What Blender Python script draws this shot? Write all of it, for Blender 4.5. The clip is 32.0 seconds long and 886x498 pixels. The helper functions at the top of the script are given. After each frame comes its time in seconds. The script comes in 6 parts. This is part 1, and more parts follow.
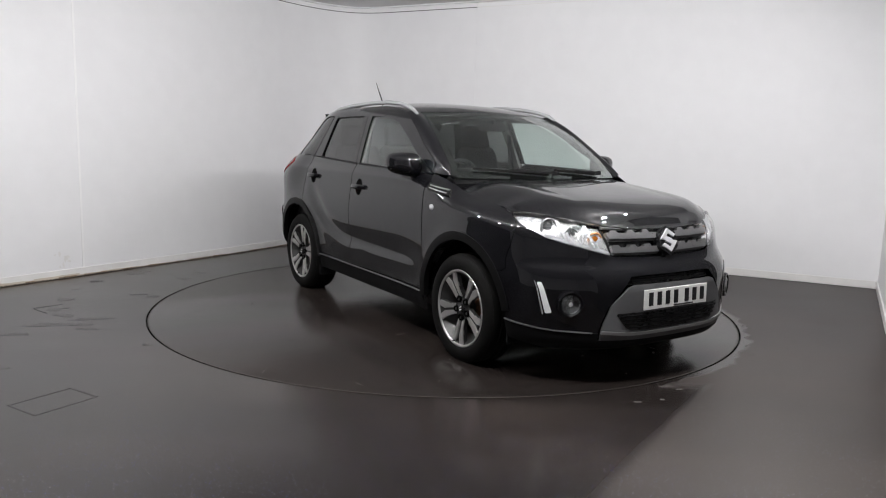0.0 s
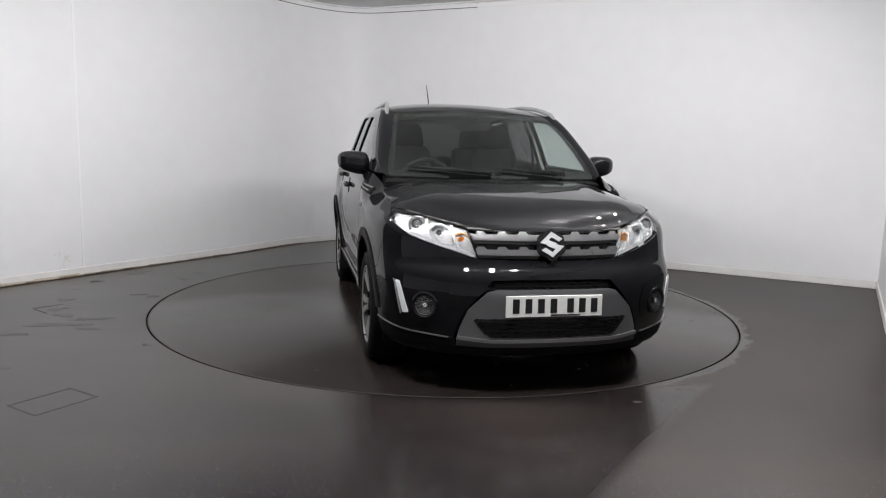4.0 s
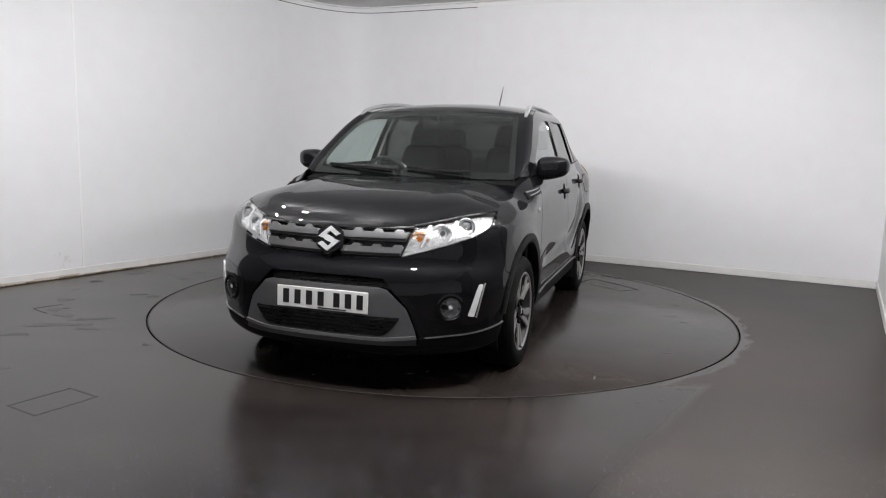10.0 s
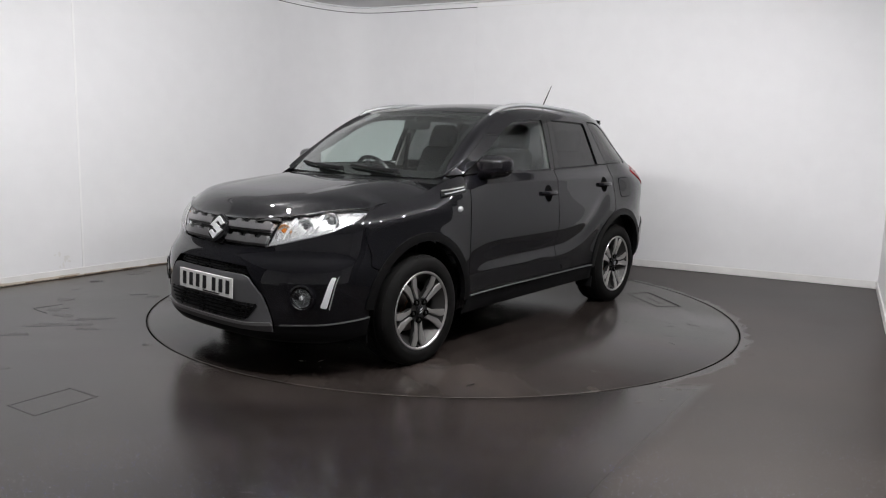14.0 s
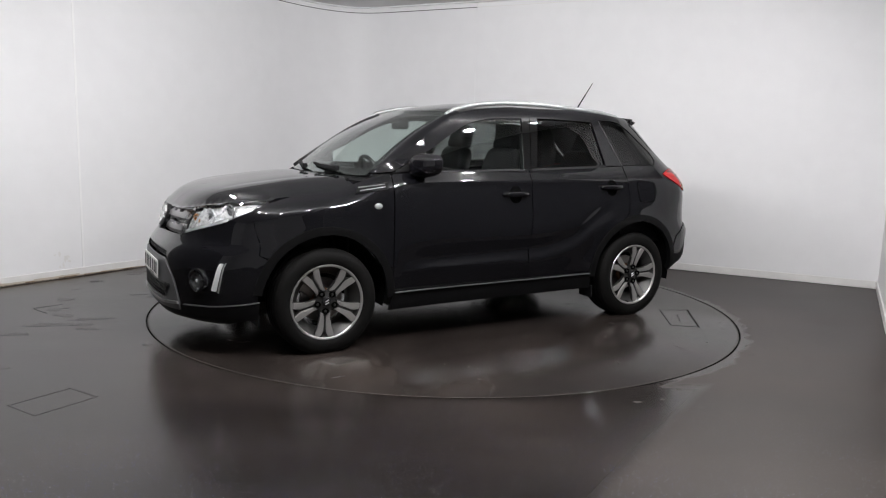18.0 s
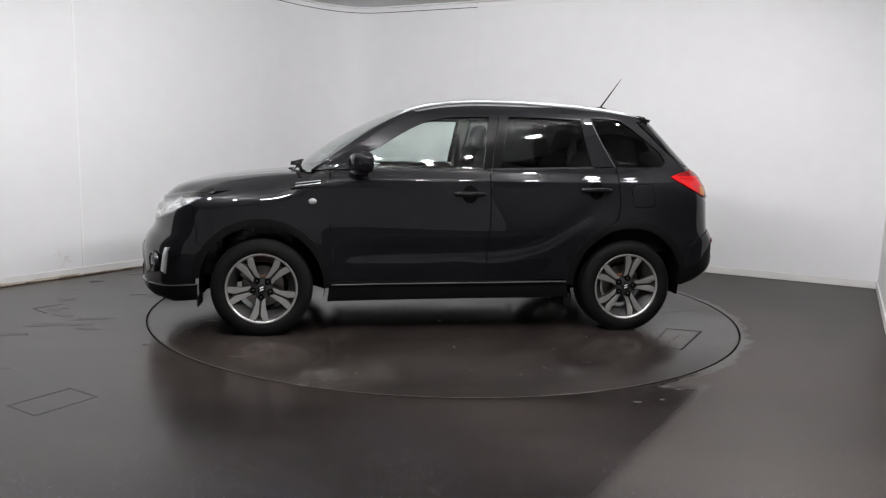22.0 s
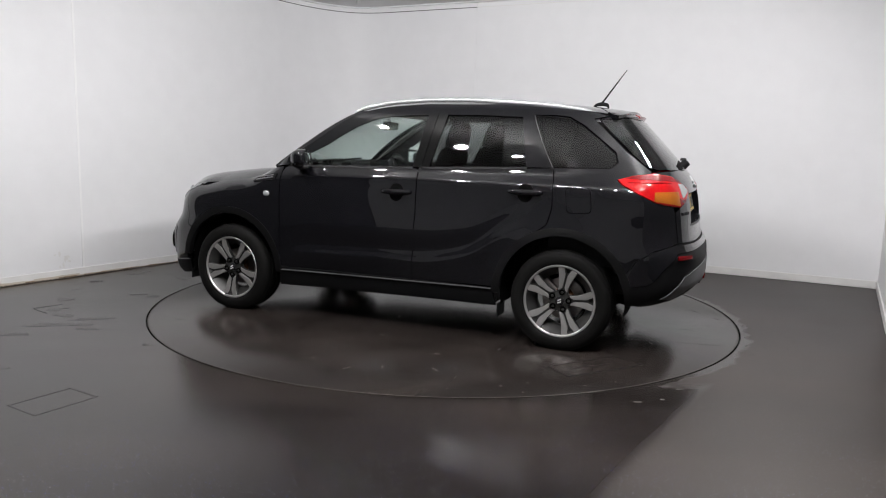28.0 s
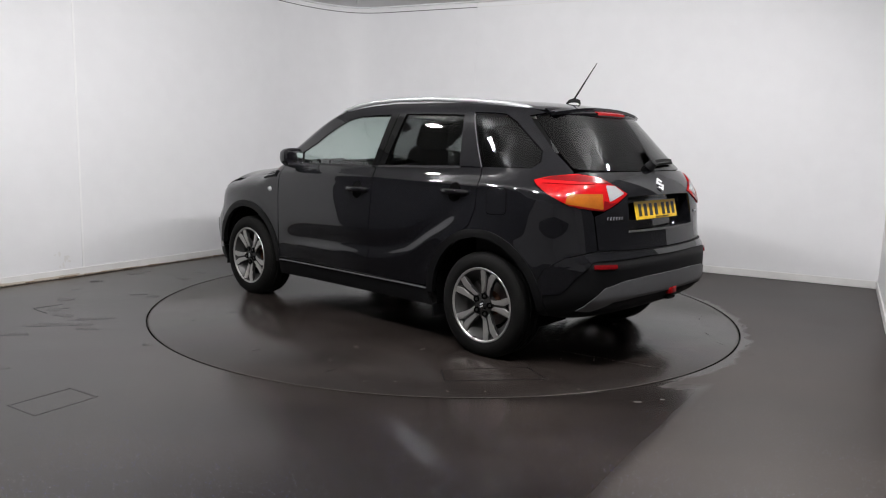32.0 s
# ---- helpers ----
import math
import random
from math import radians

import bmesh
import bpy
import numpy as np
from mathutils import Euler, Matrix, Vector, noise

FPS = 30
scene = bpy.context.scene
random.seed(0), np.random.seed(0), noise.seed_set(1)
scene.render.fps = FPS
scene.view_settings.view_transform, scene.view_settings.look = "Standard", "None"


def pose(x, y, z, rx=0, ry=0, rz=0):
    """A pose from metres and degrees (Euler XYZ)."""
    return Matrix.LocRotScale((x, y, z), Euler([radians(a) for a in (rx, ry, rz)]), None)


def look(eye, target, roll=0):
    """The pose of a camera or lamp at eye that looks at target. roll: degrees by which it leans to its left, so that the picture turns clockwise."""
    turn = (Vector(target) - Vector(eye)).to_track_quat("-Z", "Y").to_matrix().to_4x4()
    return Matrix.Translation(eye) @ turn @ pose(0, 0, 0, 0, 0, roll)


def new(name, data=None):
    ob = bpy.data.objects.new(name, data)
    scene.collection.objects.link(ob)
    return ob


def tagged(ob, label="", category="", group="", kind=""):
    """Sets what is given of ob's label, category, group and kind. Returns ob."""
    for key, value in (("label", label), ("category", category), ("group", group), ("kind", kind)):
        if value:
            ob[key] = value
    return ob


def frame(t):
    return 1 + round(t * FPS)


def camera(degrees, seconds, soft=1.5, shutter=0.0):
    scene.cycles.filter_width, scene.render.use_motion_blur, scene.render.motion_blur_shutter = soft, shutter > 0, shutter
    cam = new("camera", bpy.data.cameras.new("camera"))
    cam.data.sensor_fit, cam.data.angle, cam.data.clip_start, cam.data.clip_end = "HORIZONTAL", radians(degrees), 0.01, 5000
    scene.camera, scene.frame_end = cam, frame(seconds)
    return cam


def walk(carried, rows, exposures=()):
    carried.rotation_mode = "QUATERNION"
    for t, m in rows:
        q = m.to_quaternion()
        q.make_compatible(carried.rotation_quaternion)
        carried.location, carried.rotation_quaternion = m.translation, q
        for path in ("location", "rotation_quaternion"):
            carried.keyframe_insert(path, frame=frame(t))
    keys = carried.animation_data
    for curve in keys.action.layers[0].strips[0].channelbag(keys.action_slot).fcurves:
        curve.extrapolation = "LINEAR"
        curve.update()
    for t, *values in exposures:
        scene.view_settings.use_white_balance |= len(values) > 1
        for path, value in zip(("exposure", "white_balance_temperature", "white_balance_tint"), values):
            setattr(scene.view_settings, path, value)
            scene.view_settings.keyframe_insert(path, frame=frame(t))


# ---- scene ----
cam = camera(61.773, 32.0, soft=1.1)
EYE = Vector((0.0, -5.8481, 1.2913))
AIM = EYE + 6.0 * Vector((-0.00277, 0.98968, -0.14331))
walk(cam, [(0.0, look(EYE, AIM, 1.518)), (32.0, look(EYE, AIM, 1.518))])
scene.view_settings.exposure = 0.0

TURN_RATE = 5.1965          # degrees a second, clockwise from above
CAR_START = -56.519
CAR_SEAT = (0.0986, 0.0817)  # where the car's middle stands on the table
TABLE_R = 2.218

# ---- world: a closed studio, almost no light from outside ----
world = bpy.data.worlds.new("studio_dark")
scene.world = world
world.use_nodes = True
world.node_tree.nodes["Background"].inputs[0].default_value = (0.75, 0.8, 0.9, 1)
world.node_tree.nodes["Background"].inputs[1].default_value = 0.02

LAMP_POWER = 980.0


# ---- materials ----
def nodes_of(name):
    m = bpy.data.materials.new(name)
    m.use_nodes = True
    return m, m.node_tree, m.node_tree.nodes["Principled BSDF"]


def material(name, color, rough=0.5, metal=0.0, coat=0.0, scale=30.0, vary=0.12, bump=0.0, rvary=0.08, spec=0.5, coat_rough=0.03):
    """A surface with grain at two scales in colour, gloss and relief."""
    m, t, b = nodes_of(name)
    n = t.nodes
    co = n.new("ShaderNodeTexCoord")
    big = n.new("ShaderNodeTexNoise")
    big.inputs["Scale"].default_value, big.inputs["Detail"].default_value = scale * 0.12, 3
    fine = n.new("ShaderNodeTexNoise")
    fine.inputs["Scale"].default_value, fine.inputs["Detail"].default_value = scale, 5
    t.links.new(co.outputs["Object"], big.inputs["Vector"])
    t.links.new(co.outputs["Object"], fine.inputs["Vector"])
    mix = n.new("ShaderNodeMath")
    mix.operation = "MULTIPLY_ADD"
    mix.inputs[1].default_value = 0.5
    t.links.new(fine.outputs["Fac"], mix.inputs[0])
    half = n.new("ShaderNodeMath")
    half.operation = "MULTIPLY"
    half.inputs[1].default_value = 0.5
    t.links.new(big.outputs["Fac"], half.inputs[0])
    t.links.new(half.outputs[0], mix.inputs[2])
    ramp = n.new("ShaderNodeValToRGB")
    ramp.color_ramp.elements[0].position, ramp.color_ramp.elements[1].position = 0.3, 0.7
    ramp.color_ramp.elements[0].color = (*[c * (1 - vary) for c in color], 1)
    ramp.color_ramp.elements[1].color = (*[min(1.0, c * (1 + vary)) for c in color], 1)
    t.links.new(mix.outputs[0], ramp.inputs["Fac"])
    t.links.new(ramp.outputs["Color"], b.inputs["Base Color"])
    rr = n.new("ShaderNodeMapRange")
    rr.inputs[3].default_value, rr.inputs[4].default_value = max(0.0, rough - rvary), min(1.0, rough + rvary)
    t.links.new(mix.outputs[0], rr.inputs[0])
    t.links.new(rr.outputs[0], b.inputs["Roughness"])
    b.inputs["Metallic"].default_value = metal
    b.inputs["Coat Weight"].default_value = coat
    b.inputs["Coat Roughness"].default_value = coat_rough
    b.inputs["Specular IOR Level"].default_value = spec
    if bump:
        bm = n.new("ShaderNodeBump")
        bm.inputs["Strength"].default_value, bm.inputs["Distance"].default_value = bump, 0.002
        t.links.new(fine.outputs["Fac"], bm.inputs["Height"])
        t.links.new(bm.outputs["Normal"], b.inputs["Normal"])
    return m


def glass(name, color, rough=0.0, ior=1.45):
    m, t, b = nodes_of(name)
    b.inputs["Base Color"].default_value = (*color, 1)
    b.inputs["Transmission Weight"].default_value = 1.0
    b.inputs["Roughness"].default_value = rough
    b.inputs["IOR"].default_value = ior
    return m


def glowing(name, color, power):
    m, t, b = nodes_of(name)
    b.inputs["Base Color"].default_value = (0.8, 0.8, 0.8, 1)
    b.inputs["Emission Color"].default_value = (*color, 1)
    b.inputs["Emission Strength"].default_value = power
    return m


def floor_material(name, speckle, rough, dull):
    """Dark speckled vinyl: coloured flakes, mop smears, dusty patches; dull: the less polished strip past a slanted line."""
    m, t, b = nodes_of(name)
    n = t.nodes
    L = t.links.new
    co = n.new("ShaderNodeTexCoord")

    def noise_of(scale, detail=4, stretch=None):
        x = n.new("ShaderNodeTexNoise")
        x.inputs["Scale"].default_value, x.inputs["Detail"].default_value = scale, detail
        if stretch:
            mp = n.new("ShaderNodeMapping")
            mp.inputs["Scale"].default_value = stretch
            mp.inputs["Rotation"].default_value = (0, 0, 0.35)
            L(co.outputs["Object"], mp.inputs["Vector"])
            L(mp.outputs[0], x.inputs["Vector"])
        else:
            L(co.outputs["Object"], x.inputs["Vector"])
        return x.outputs["Fac"]

    def calc(op, a, bb, c=None):
        x = n.new("ShaderNodeMath")
        x.operation = op
        for i, v in enumerate((a, bb, c)):
            if v is None:
                continue
            if isinstance(v, (int, float)):
                x.inputs[i].default_value = v
            else:
                L(v, x.inputs[i])
        return x.outputs[0]

    def ranged(v, a, bb, c, d):
        x = n.new("ShaderNodeMapRange")
        for i, q in enumerate((a, bb, c, d)):
            x.inputs[i + 1].default_value = q
        L(v, x.inputs[0])
        return x.outputs[0]

    smear = noise_of(1.0, 5, (0.5, 2.4, 1))
    blot = noise_of(0.8, 5)
    grain = noise_of(140, 3)
    base = n.new("ShaderNodeValToRGB")
    base.color_ramp.elements[0].position, base.color_ramp.elements[1].position = 0.3, 0.75
    base.color_ramp.elements[0].color = (0.0118, 0.0095, 0.0087, 1)
    base.color_ramp.elements[1].color = (0.0228, 0.0183, 0.0167, 1)
    L(calc("MULTIPLY_ADD", smear, 0.6, calc("MULTIPLY", grain, 0.4)), base.inputs["Fac"])
    vo = n.new("ShaderNodeTexVoronoi")
    vo.inputs["Scale"].default_value = 120
    L(co.outputs["Object"], vo.inputs["Vector"])
    split = n.new("ShaderNodeSeparateColor")
    L(vo.outputs["Color"], split.inputs[0])
    # only some cells carry a flake, of uneven size
    flake = calc("LESS_THAN", vo.outputs["Distance"], ranged(split.outputs[0], 0.70, 1.0, 0.10, 0.27))
    # worn thin near the table and in patches
    place = n.new("ShaderNodeSeparateXYZ")
    L(co.outputs["Object"], place.inputs[0])
    worn = calc("MULTIPLY", ranged(place.outputs[1], -2.95, -2.15, 1.0, 0.12), ranged(noise_of(1.6, 3), 0.35, 0.62, 0.35, 1.0))
    flake = calc("MULTIPLY", calc("MULTIPLY", flake, speckle), worn)
    tint = n.new("ShaderNodeValToRGB")
    tint.color_ramp.elements[0].color = (0.17, 0.20, 0.52, 1)
    tint.color_ramp.elements[1].color = (0.44, 0.44, 0.49, 1)
    tint.color_ramp.elements[0].position, tint.color_ramp.elements[1].position = 0.35, 0.6
    L(split.outputs[1], tint.inputs["Fac"])
    mix = n.new("ShaderNodeMix")
    mix.data_type = "RGBA"
    L(flake, mix.inputs["Factor"])
    L(base.outputs["Color"], mix.inputs["A"])
    L(tint.outputs["Color"], mix.inputs["B"])
    dusty = calc("MULTIPLY_ADD", ranged(smear, 0.45, 0.75, 0.0, 1.0), 0.11, ranged(blot, 0.50, 0.72, 0.0, 0.10))
    r = calc("MULTIPLY_ADD", smear, 0.10, rough - 0.05)
    if dull:
        sep = n.new("ShaderNodeSeparateXYZ")
        L(co.outputs["Object"], sep.inputs[0])
        # signed distance to the line from (1.39, -1.98) to (0.55, -3.26)
        d = calc("ADD", calc("MULTIPLY", calc("SUBTRACT", sep.outputs[0], 1.39), 0.836),
                 calc("MULTIPLY", calc("SUBTRACT", sep.outputs[1], -1.98), -0.549))
        d = calc("ADD", d, calc("MULTIPLY", calc("SUBTRACT", noise_of(3.0, 5), 0.5), 0.04))
        strip = ranged(d, -0.02, 0.05, 0.0, 1.0)
        # past the table the dull field follows its rim, with a flaking edge
        rad = n.new("ShaderNodeVectorMath")
        rad.operation = "LENGTH"
        L(co.outputs["Object"], rad.inputs[0])
        flaky = calc("MULTIPLY_ADD", calc("SUBTRACT", noise_of(7.0, 5), 0.5), 0.18, calc("SUBTRACT", rad.outputs["Value"], TABLE_R + 0.06))
        beside = calc("MULTIPLY", ranged(sep.outputs[0], 0.55, 0.95, 0.0, 1.0), ranged(sep.outputs[1], -2.0, -1.85, 0.0, 1.0))
        strip = calc("MULTIPLY", calc("MAXIMUM", strip, beside), ranged(flaky, -0.012, 0.02, 0.0, 1.0))
        dusty = calc("MAXIMUM", dusty, calc("MULTIPLY", strip, calc("MULTIPLY_ADD", ranged(smear, 0.35, 0.68, 0.0, 1.0), 0.09, ranged(blot, 0.35, 0.68, 0.07, 0.20))))
        r = calc("MULTIPLY_ADD", strip, 0.24, r)
    dust = n.new("ShaderNodeMix")
    dust.data_type = "RGBA"
    L(dusty, dust.inputs["Factor"])
    L(mix.outputs["Result"], dust.inputs["A"])
    dust.inputs["B"].default_value = (0.132, 0.106, 0.092, 1)
    L(dust.outputs["Result"], b.inputs["Base Color"])
    L(r, b.inputs["Roughness"])
    b.inputs["Specular IOR Level"].default_value = 0.36
    bp = n.new("ShaderNodeBump")
    bp.inputs["Strength"].default_value, bp.inputs["Distance"].default_value = 0.06, 0.001
    L(grain, bp.inputs["Height"])
    L(bp.outputs["Normal"], b.inputs["Normal"])
    return m


M_FLOOR = floor_material("speckled_vinyl", 1.0, 0.225, True)
M_TABLE = floor_material("turntable_vinyl", 0.0, 0.22, False)
M_WALL = material("white_wall_paint", (0.80, 0.80, 0.81), 0.5, scale=6, vary=0.025, bump=0.05)
M_SEAM = material("bright_joint_filler", (0.86, 0.86, 0.86), 0.4, scale=9, vary=0.02)
M_SKIRT = material("skirting_paint", (0.77, 0.76, 0.745), 0.4, scale=9, vary=0.08)
M_STAIN = material("tan_skirting_stain", (0.56, 0.50, 0.42), 0.5, scale=25, vary=0.14)
M_SCUFF = material("brown_scuff", (0.22, 0.15, 0.09), 0.8, scale=40, vary=0.4)
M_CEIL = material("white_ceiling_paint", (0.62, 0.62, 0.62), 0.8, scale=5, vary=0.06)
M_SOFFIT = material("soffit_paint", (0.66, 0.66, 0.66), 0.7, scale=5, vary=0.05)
M_GAP = material("dark_gap", (0.012, 0.011, 0.011), 0.8)
M_SMUDGE = material("faint_wall_smudge", (0.745, 0.737, 0.725), 0.6, scale=30, vary=0.10)
M_MARK = material("dark_floor_mark", (0.0065, 0.006, 0.0056), 0.6, scale=60, vary=0.4, spec=0.16)
# also colours the painted glint round the table rim
M_PALE = material("pale_scuff_and_rim_glint", (0.060, 0.055, 0.050), 0.6, scale=60, vary=0.3)
M_LAMP = glowing("lamp_diffuser", (1.0, 0.985, 0.992), LAMP_POWER)
M_LAMPCASE = material("lamp_case", (0.55, 0.55, 0.55), 0.4)

M_PAINT = material("black_metallic_paint", (0.0044, 0.0044, 0.0056), 0.42, metal=0.0, coat=1.0, scale=900, vary=0.35, rvary=0.03, spec=0.035, coat_rough=0.012)
M_PAINT.node_tree.nodes["Principled BSDF"].inputs["Coat IOR"].default_value = 1.47
M_PLASTIC = material("black_textured_plastic", (0.0055, 0.0055, 0.006), 0.58, scale=500, vary=0.2, bump=0.15, spec=0.14)
M_SATIN = material("black_satin_plastic", (0.010, 0.010, 0.011), 0.28, scale=200, vary=0.15)
M_GREYTRIM = material("grey_satin_trim", (0.108, 0.108, 0.112), 0.45, metal=0.2, scale=300, vary=0.08)
M_BAR = material("grille_silver", (0.34, 0.34, 0.345), 0.30, metal=0.75, scale=300, vary=0.06)
M_CHROME = material("chrome", (0.80, 0.81, 0.83), 0.09, metal=1.0, scale=80, vary=0.03, rvary=0.03)
M_RAIL = material("satin_aluminium", (0.46, 0.47, 0.48), 0.30, metal=0.6, scale=300, vary=0.04)
M_RUBBER = material("tyre_rubber", (0.0042, 0.004, 0.0038), 0.72, scale=120, vary=0.25, bump=0.1, spec=0.14)
M_RIMFACE = material("machined_alloy", (0.46, 0.452, 0.443), 0.33, metal=0.75, scale=200, vary=0.06)
M_RIMDARK = material("dark_grey_alloy", (0.030, 0.0295, 0.029), 0.40, metal=0.4, scale=200, vary=0.08)
M_BARREL = material("silver_rim_barrel", (0.055, 0.054, 0.053), 0.42, metal=0.55, scale=200, vary=0.08)
M_STEEL = material("brake_steel", (0.30, 0.28, 0.27), 0.38, metal=1.0, scale=60, vary=0.2)
M_RUST = material("rusty_hub", (0.16, 0.07, 0.035), 0.8, scale=60, vary=0.4)
M_CLEAR = glass("clear_lens", (0.97, 0.98, 0.98), 0.0, 1.40)
M_SCREEN = glass("tinted_windscreen", (0.82, 0.90, 0.87), 0.0, 1.50)
M_PRIVACY = glass("dark_privacy_glass", (0.19, 0.197, 0.195))
M_QUARTER = glass("deep_privacy_glass", (0.07, 0.073, 0.073))
M_RED = material("red_lamp_lens", (0.36, 0.004, 0.006), 0.12, coat=0.05, scale=120, vary=0.2, spec=0.3)
M_AMBER = material("amber_lens", (0.30, 0.085, 0.006), 0.22, coat=0.25, scale=120, vary=0.15)
M_REDDARK = material("deep_red_lens", (0.15, 0.003, 0.005), 0.16, coat=0.05, scale=120, vary=0.25, spec=0.35)
M_WHITELENS = material("frosted_white_lens", (0.31, 0.315, 0.32), 0.15, coat=0.6, scale=150, vary=0.08)
M_REFLECT = material("lamp_reflector", (0.80, 0.81, 0.82), 0.24, metal=0.75, scale=60, vary=0.05)


def facets(m, scale, strength):
    """Pressed facets on a reflector."""
    t = m.node_tree
    v = t.nodes.new("ShaderNodeTexVoronoi")
    v.inputs["Scale"].default_value = scale
    c = t.nodes.new("ShaderNodeTexCoord")
    b = t.nodes.new("ShaderNodeBump")
    b.inputs["Strength"].default_value, b.inputs["Distance"].default_value = strength, 0.006
    t.links.new(c.outputs["Object"], v.inputs["Vector"])
    t.links.new(v.outputs["Distance"], b.inputs["Height"])
    t.links.new(b.outputs["Normal"], t.nodes["Principled BSDF"].inputs["Normal"])


facets(M_REFLECT, 55, 0.5)
M_DAYLENS = material("white_daytime_lens", (0.78, 0.79, 0.80), 0.2, coat=0.6, scale=150, vary=0.06)
M_AMBERBOWL = material("amber_tinted_reflector", (0.72, 0.36, 0.16), 0.25, metal=0.6, scale=60)
facets(M_AMBERBOWL, 70, 0.5)
M_FOGBOWL = material("fog_lamp_reflector", (0.17, 0.175, 0.18), 0.2, metal=0.85, scale=60)
facets(M_FOGBOWL, 60, 0.6)
M_SILLGLINT = material("painted_sill_highlight", (0.20, 0.20, 0.205), 0.32, metal=0.6, scale=300, vary=0.06)
M_LAMPDARK = material("lamp_grey_housing", (0.30, 0.30, 0.31), 0.35, metal=0.5, scale=60)
M_PLATEW = material("white_plate", (0.82, 0.82, 0.80), 0.35, scale=60, vary=0.03)
M_PLATEY = material("yellow_plate", (0.80, 0.50, 0.02), 0.35, scale=60, vary=0.03)
M_INK = material("plate_ink", (0.012, 0.012, 0.014), 0.4)
M_CLOTH = material("dark_seat_cloth", (0.0055, 0.0055, 0.006), 0.95, scale=220, vary=0.3, bump=0.3, spec=0.04)
M_DASH = material("dark_dashboard", (0.006, 0.006, 0.0065), 0.7, scale=200, vary=0.2, bump=0.2, spec=0.2)
M_LINING = material("grey_headlining", (0.16, 0.157, 0.154), 0.9, scale=200, vary=0.1)
M_MIRROR = material("mirror_glass", (0.85, 0.86, 0.87), 0.02, metal=1.0, rvary=0.01, vary=0.01)
M_BELT = material("dark_belt_strip", (0.014, 0.014, 0.015), 0.6, scale=200, spec=0.15)
M_ARCH = material("black_arch_plastic", (0.0038, 0.0038, 0.004), 0.5, scale=300, vary=0.15, spec=0.15)
M_RIB = material("grey_window_rib", (0.06, 0.06, 0.062), 0.5, metal=0.0, scale=200)
M_BADGE = material("badge_silver", (0.72, 0.73, 0.74), 0.32, metal=0.35, scale=100, vary=0.04)
M_FRIT = material("black_glass_border", (0.005, 0.005, 0.005), 0.04, scale=50, rvary=0.02)
M_SMEAR = material("dark_floor_smear", (0.0122, 0.0104, 0.0095), 0.275, scale=60, vary=0.3, spec=0.32)
M_REAR = material("white_rear_wall_paint", (0.85, 0.85, 0.85), 0.8, scale=4, vary=0.08)
M_DARKWALL = material("dark_unseen_wall", (0.05, 0.05, 0.051), 0.9, scale=4, vary=0.2)


# ---- mesh helpers ----
from mathutils.geometry import delaunay_2d_cdt

def pchip(points, x):
    """Monotone smooth curve through a few (x, y) points."""
    p = np.array(points, float)
    xs, ys = p[:, 0], p[:, 1]
    if xs[0] > xs[-1]:
        xs, ys = xs[::-1], ys[::-1]
    h, d = np.diff(xs), np.diff(ys) / np.diff(xs)
    m = np.zeros(len(xs))
    m[0], m[-1] = d[0], d[-1]
    for i in range(1, len(xs) - 1):
        if d[i - 1] * d[i] > 0:
            w1, w2 = 2 * h[i] + h[i - 1], h[i] + 2 * h[i - 1]
            m[i] = (w1 + w2) / (w1 / d[i - 1] + w2 / d[i])
    x = np.clip(np.asarray(x, float), xs[0], xs[-1])
    i = np.clip(np.searchsorted(xs, x) - 1, 0, len(h) - 1)
    s = (x - xs[i]) / h[i]
    return (ys[i] * (1 + 2 * s) * (1 - s) ** 2 + h[i] * m[i] * s * (1 - s) ** 2
            + ys[i + 1] * s * s * (3 - 2 * s) + h[i] * m[i + 1] * s * s * (s - 1))


def smooth01(x):
    x = np.clip(x, 0, 1)
    return x * x * (3 - 2 * x)


def link_mesh(name, verts, faces, mat, parent=None, label="", loop_normals=None, flat=False, category="", kind=""):
    me = bpy.data.meshes.new(name)
    me.from_pydata([tuple(map(float, v)) for v in verts], [], [tuple(map(int, f)) for f in faces])
    me.materials.append(mat)
    me.polygons.foreach_set("use_smooth", [not flat] * len(me.polygons))
    if loop_normals is not None:
        me.normals_split_custom_set([tuple(map(float, n)) for n in loop_normals])
    me.update()
    ob = new(name, me)
    if parent:
        ob.parent = parent
    return tagged(ob, label, category, kind=kind)


def part(name, bm, mat, parent=None, label="", smooth=True, category="", kind="", angle=35):
    """One bmesh as one mesh object under its thing."""
    me = bpy.data.meshes.new(name)
    bmesh.ops.recalc_face_normals(bm, faces=bm.faces)
    for f in bm.faces:
        f.smooth = smooth
    for e in bm.edges:
        if len(e.link_faces) == 2 and e.calc_face_angle(0) > radians(angle):
            e.smooth = False
    bm.to_mesh(me)
    bm.free()
    me.materials.append(mat)
    ob = new(name, me)
    if parent:
        ob.parent = parent
    return tagged(ob, label, category, kind=kind)


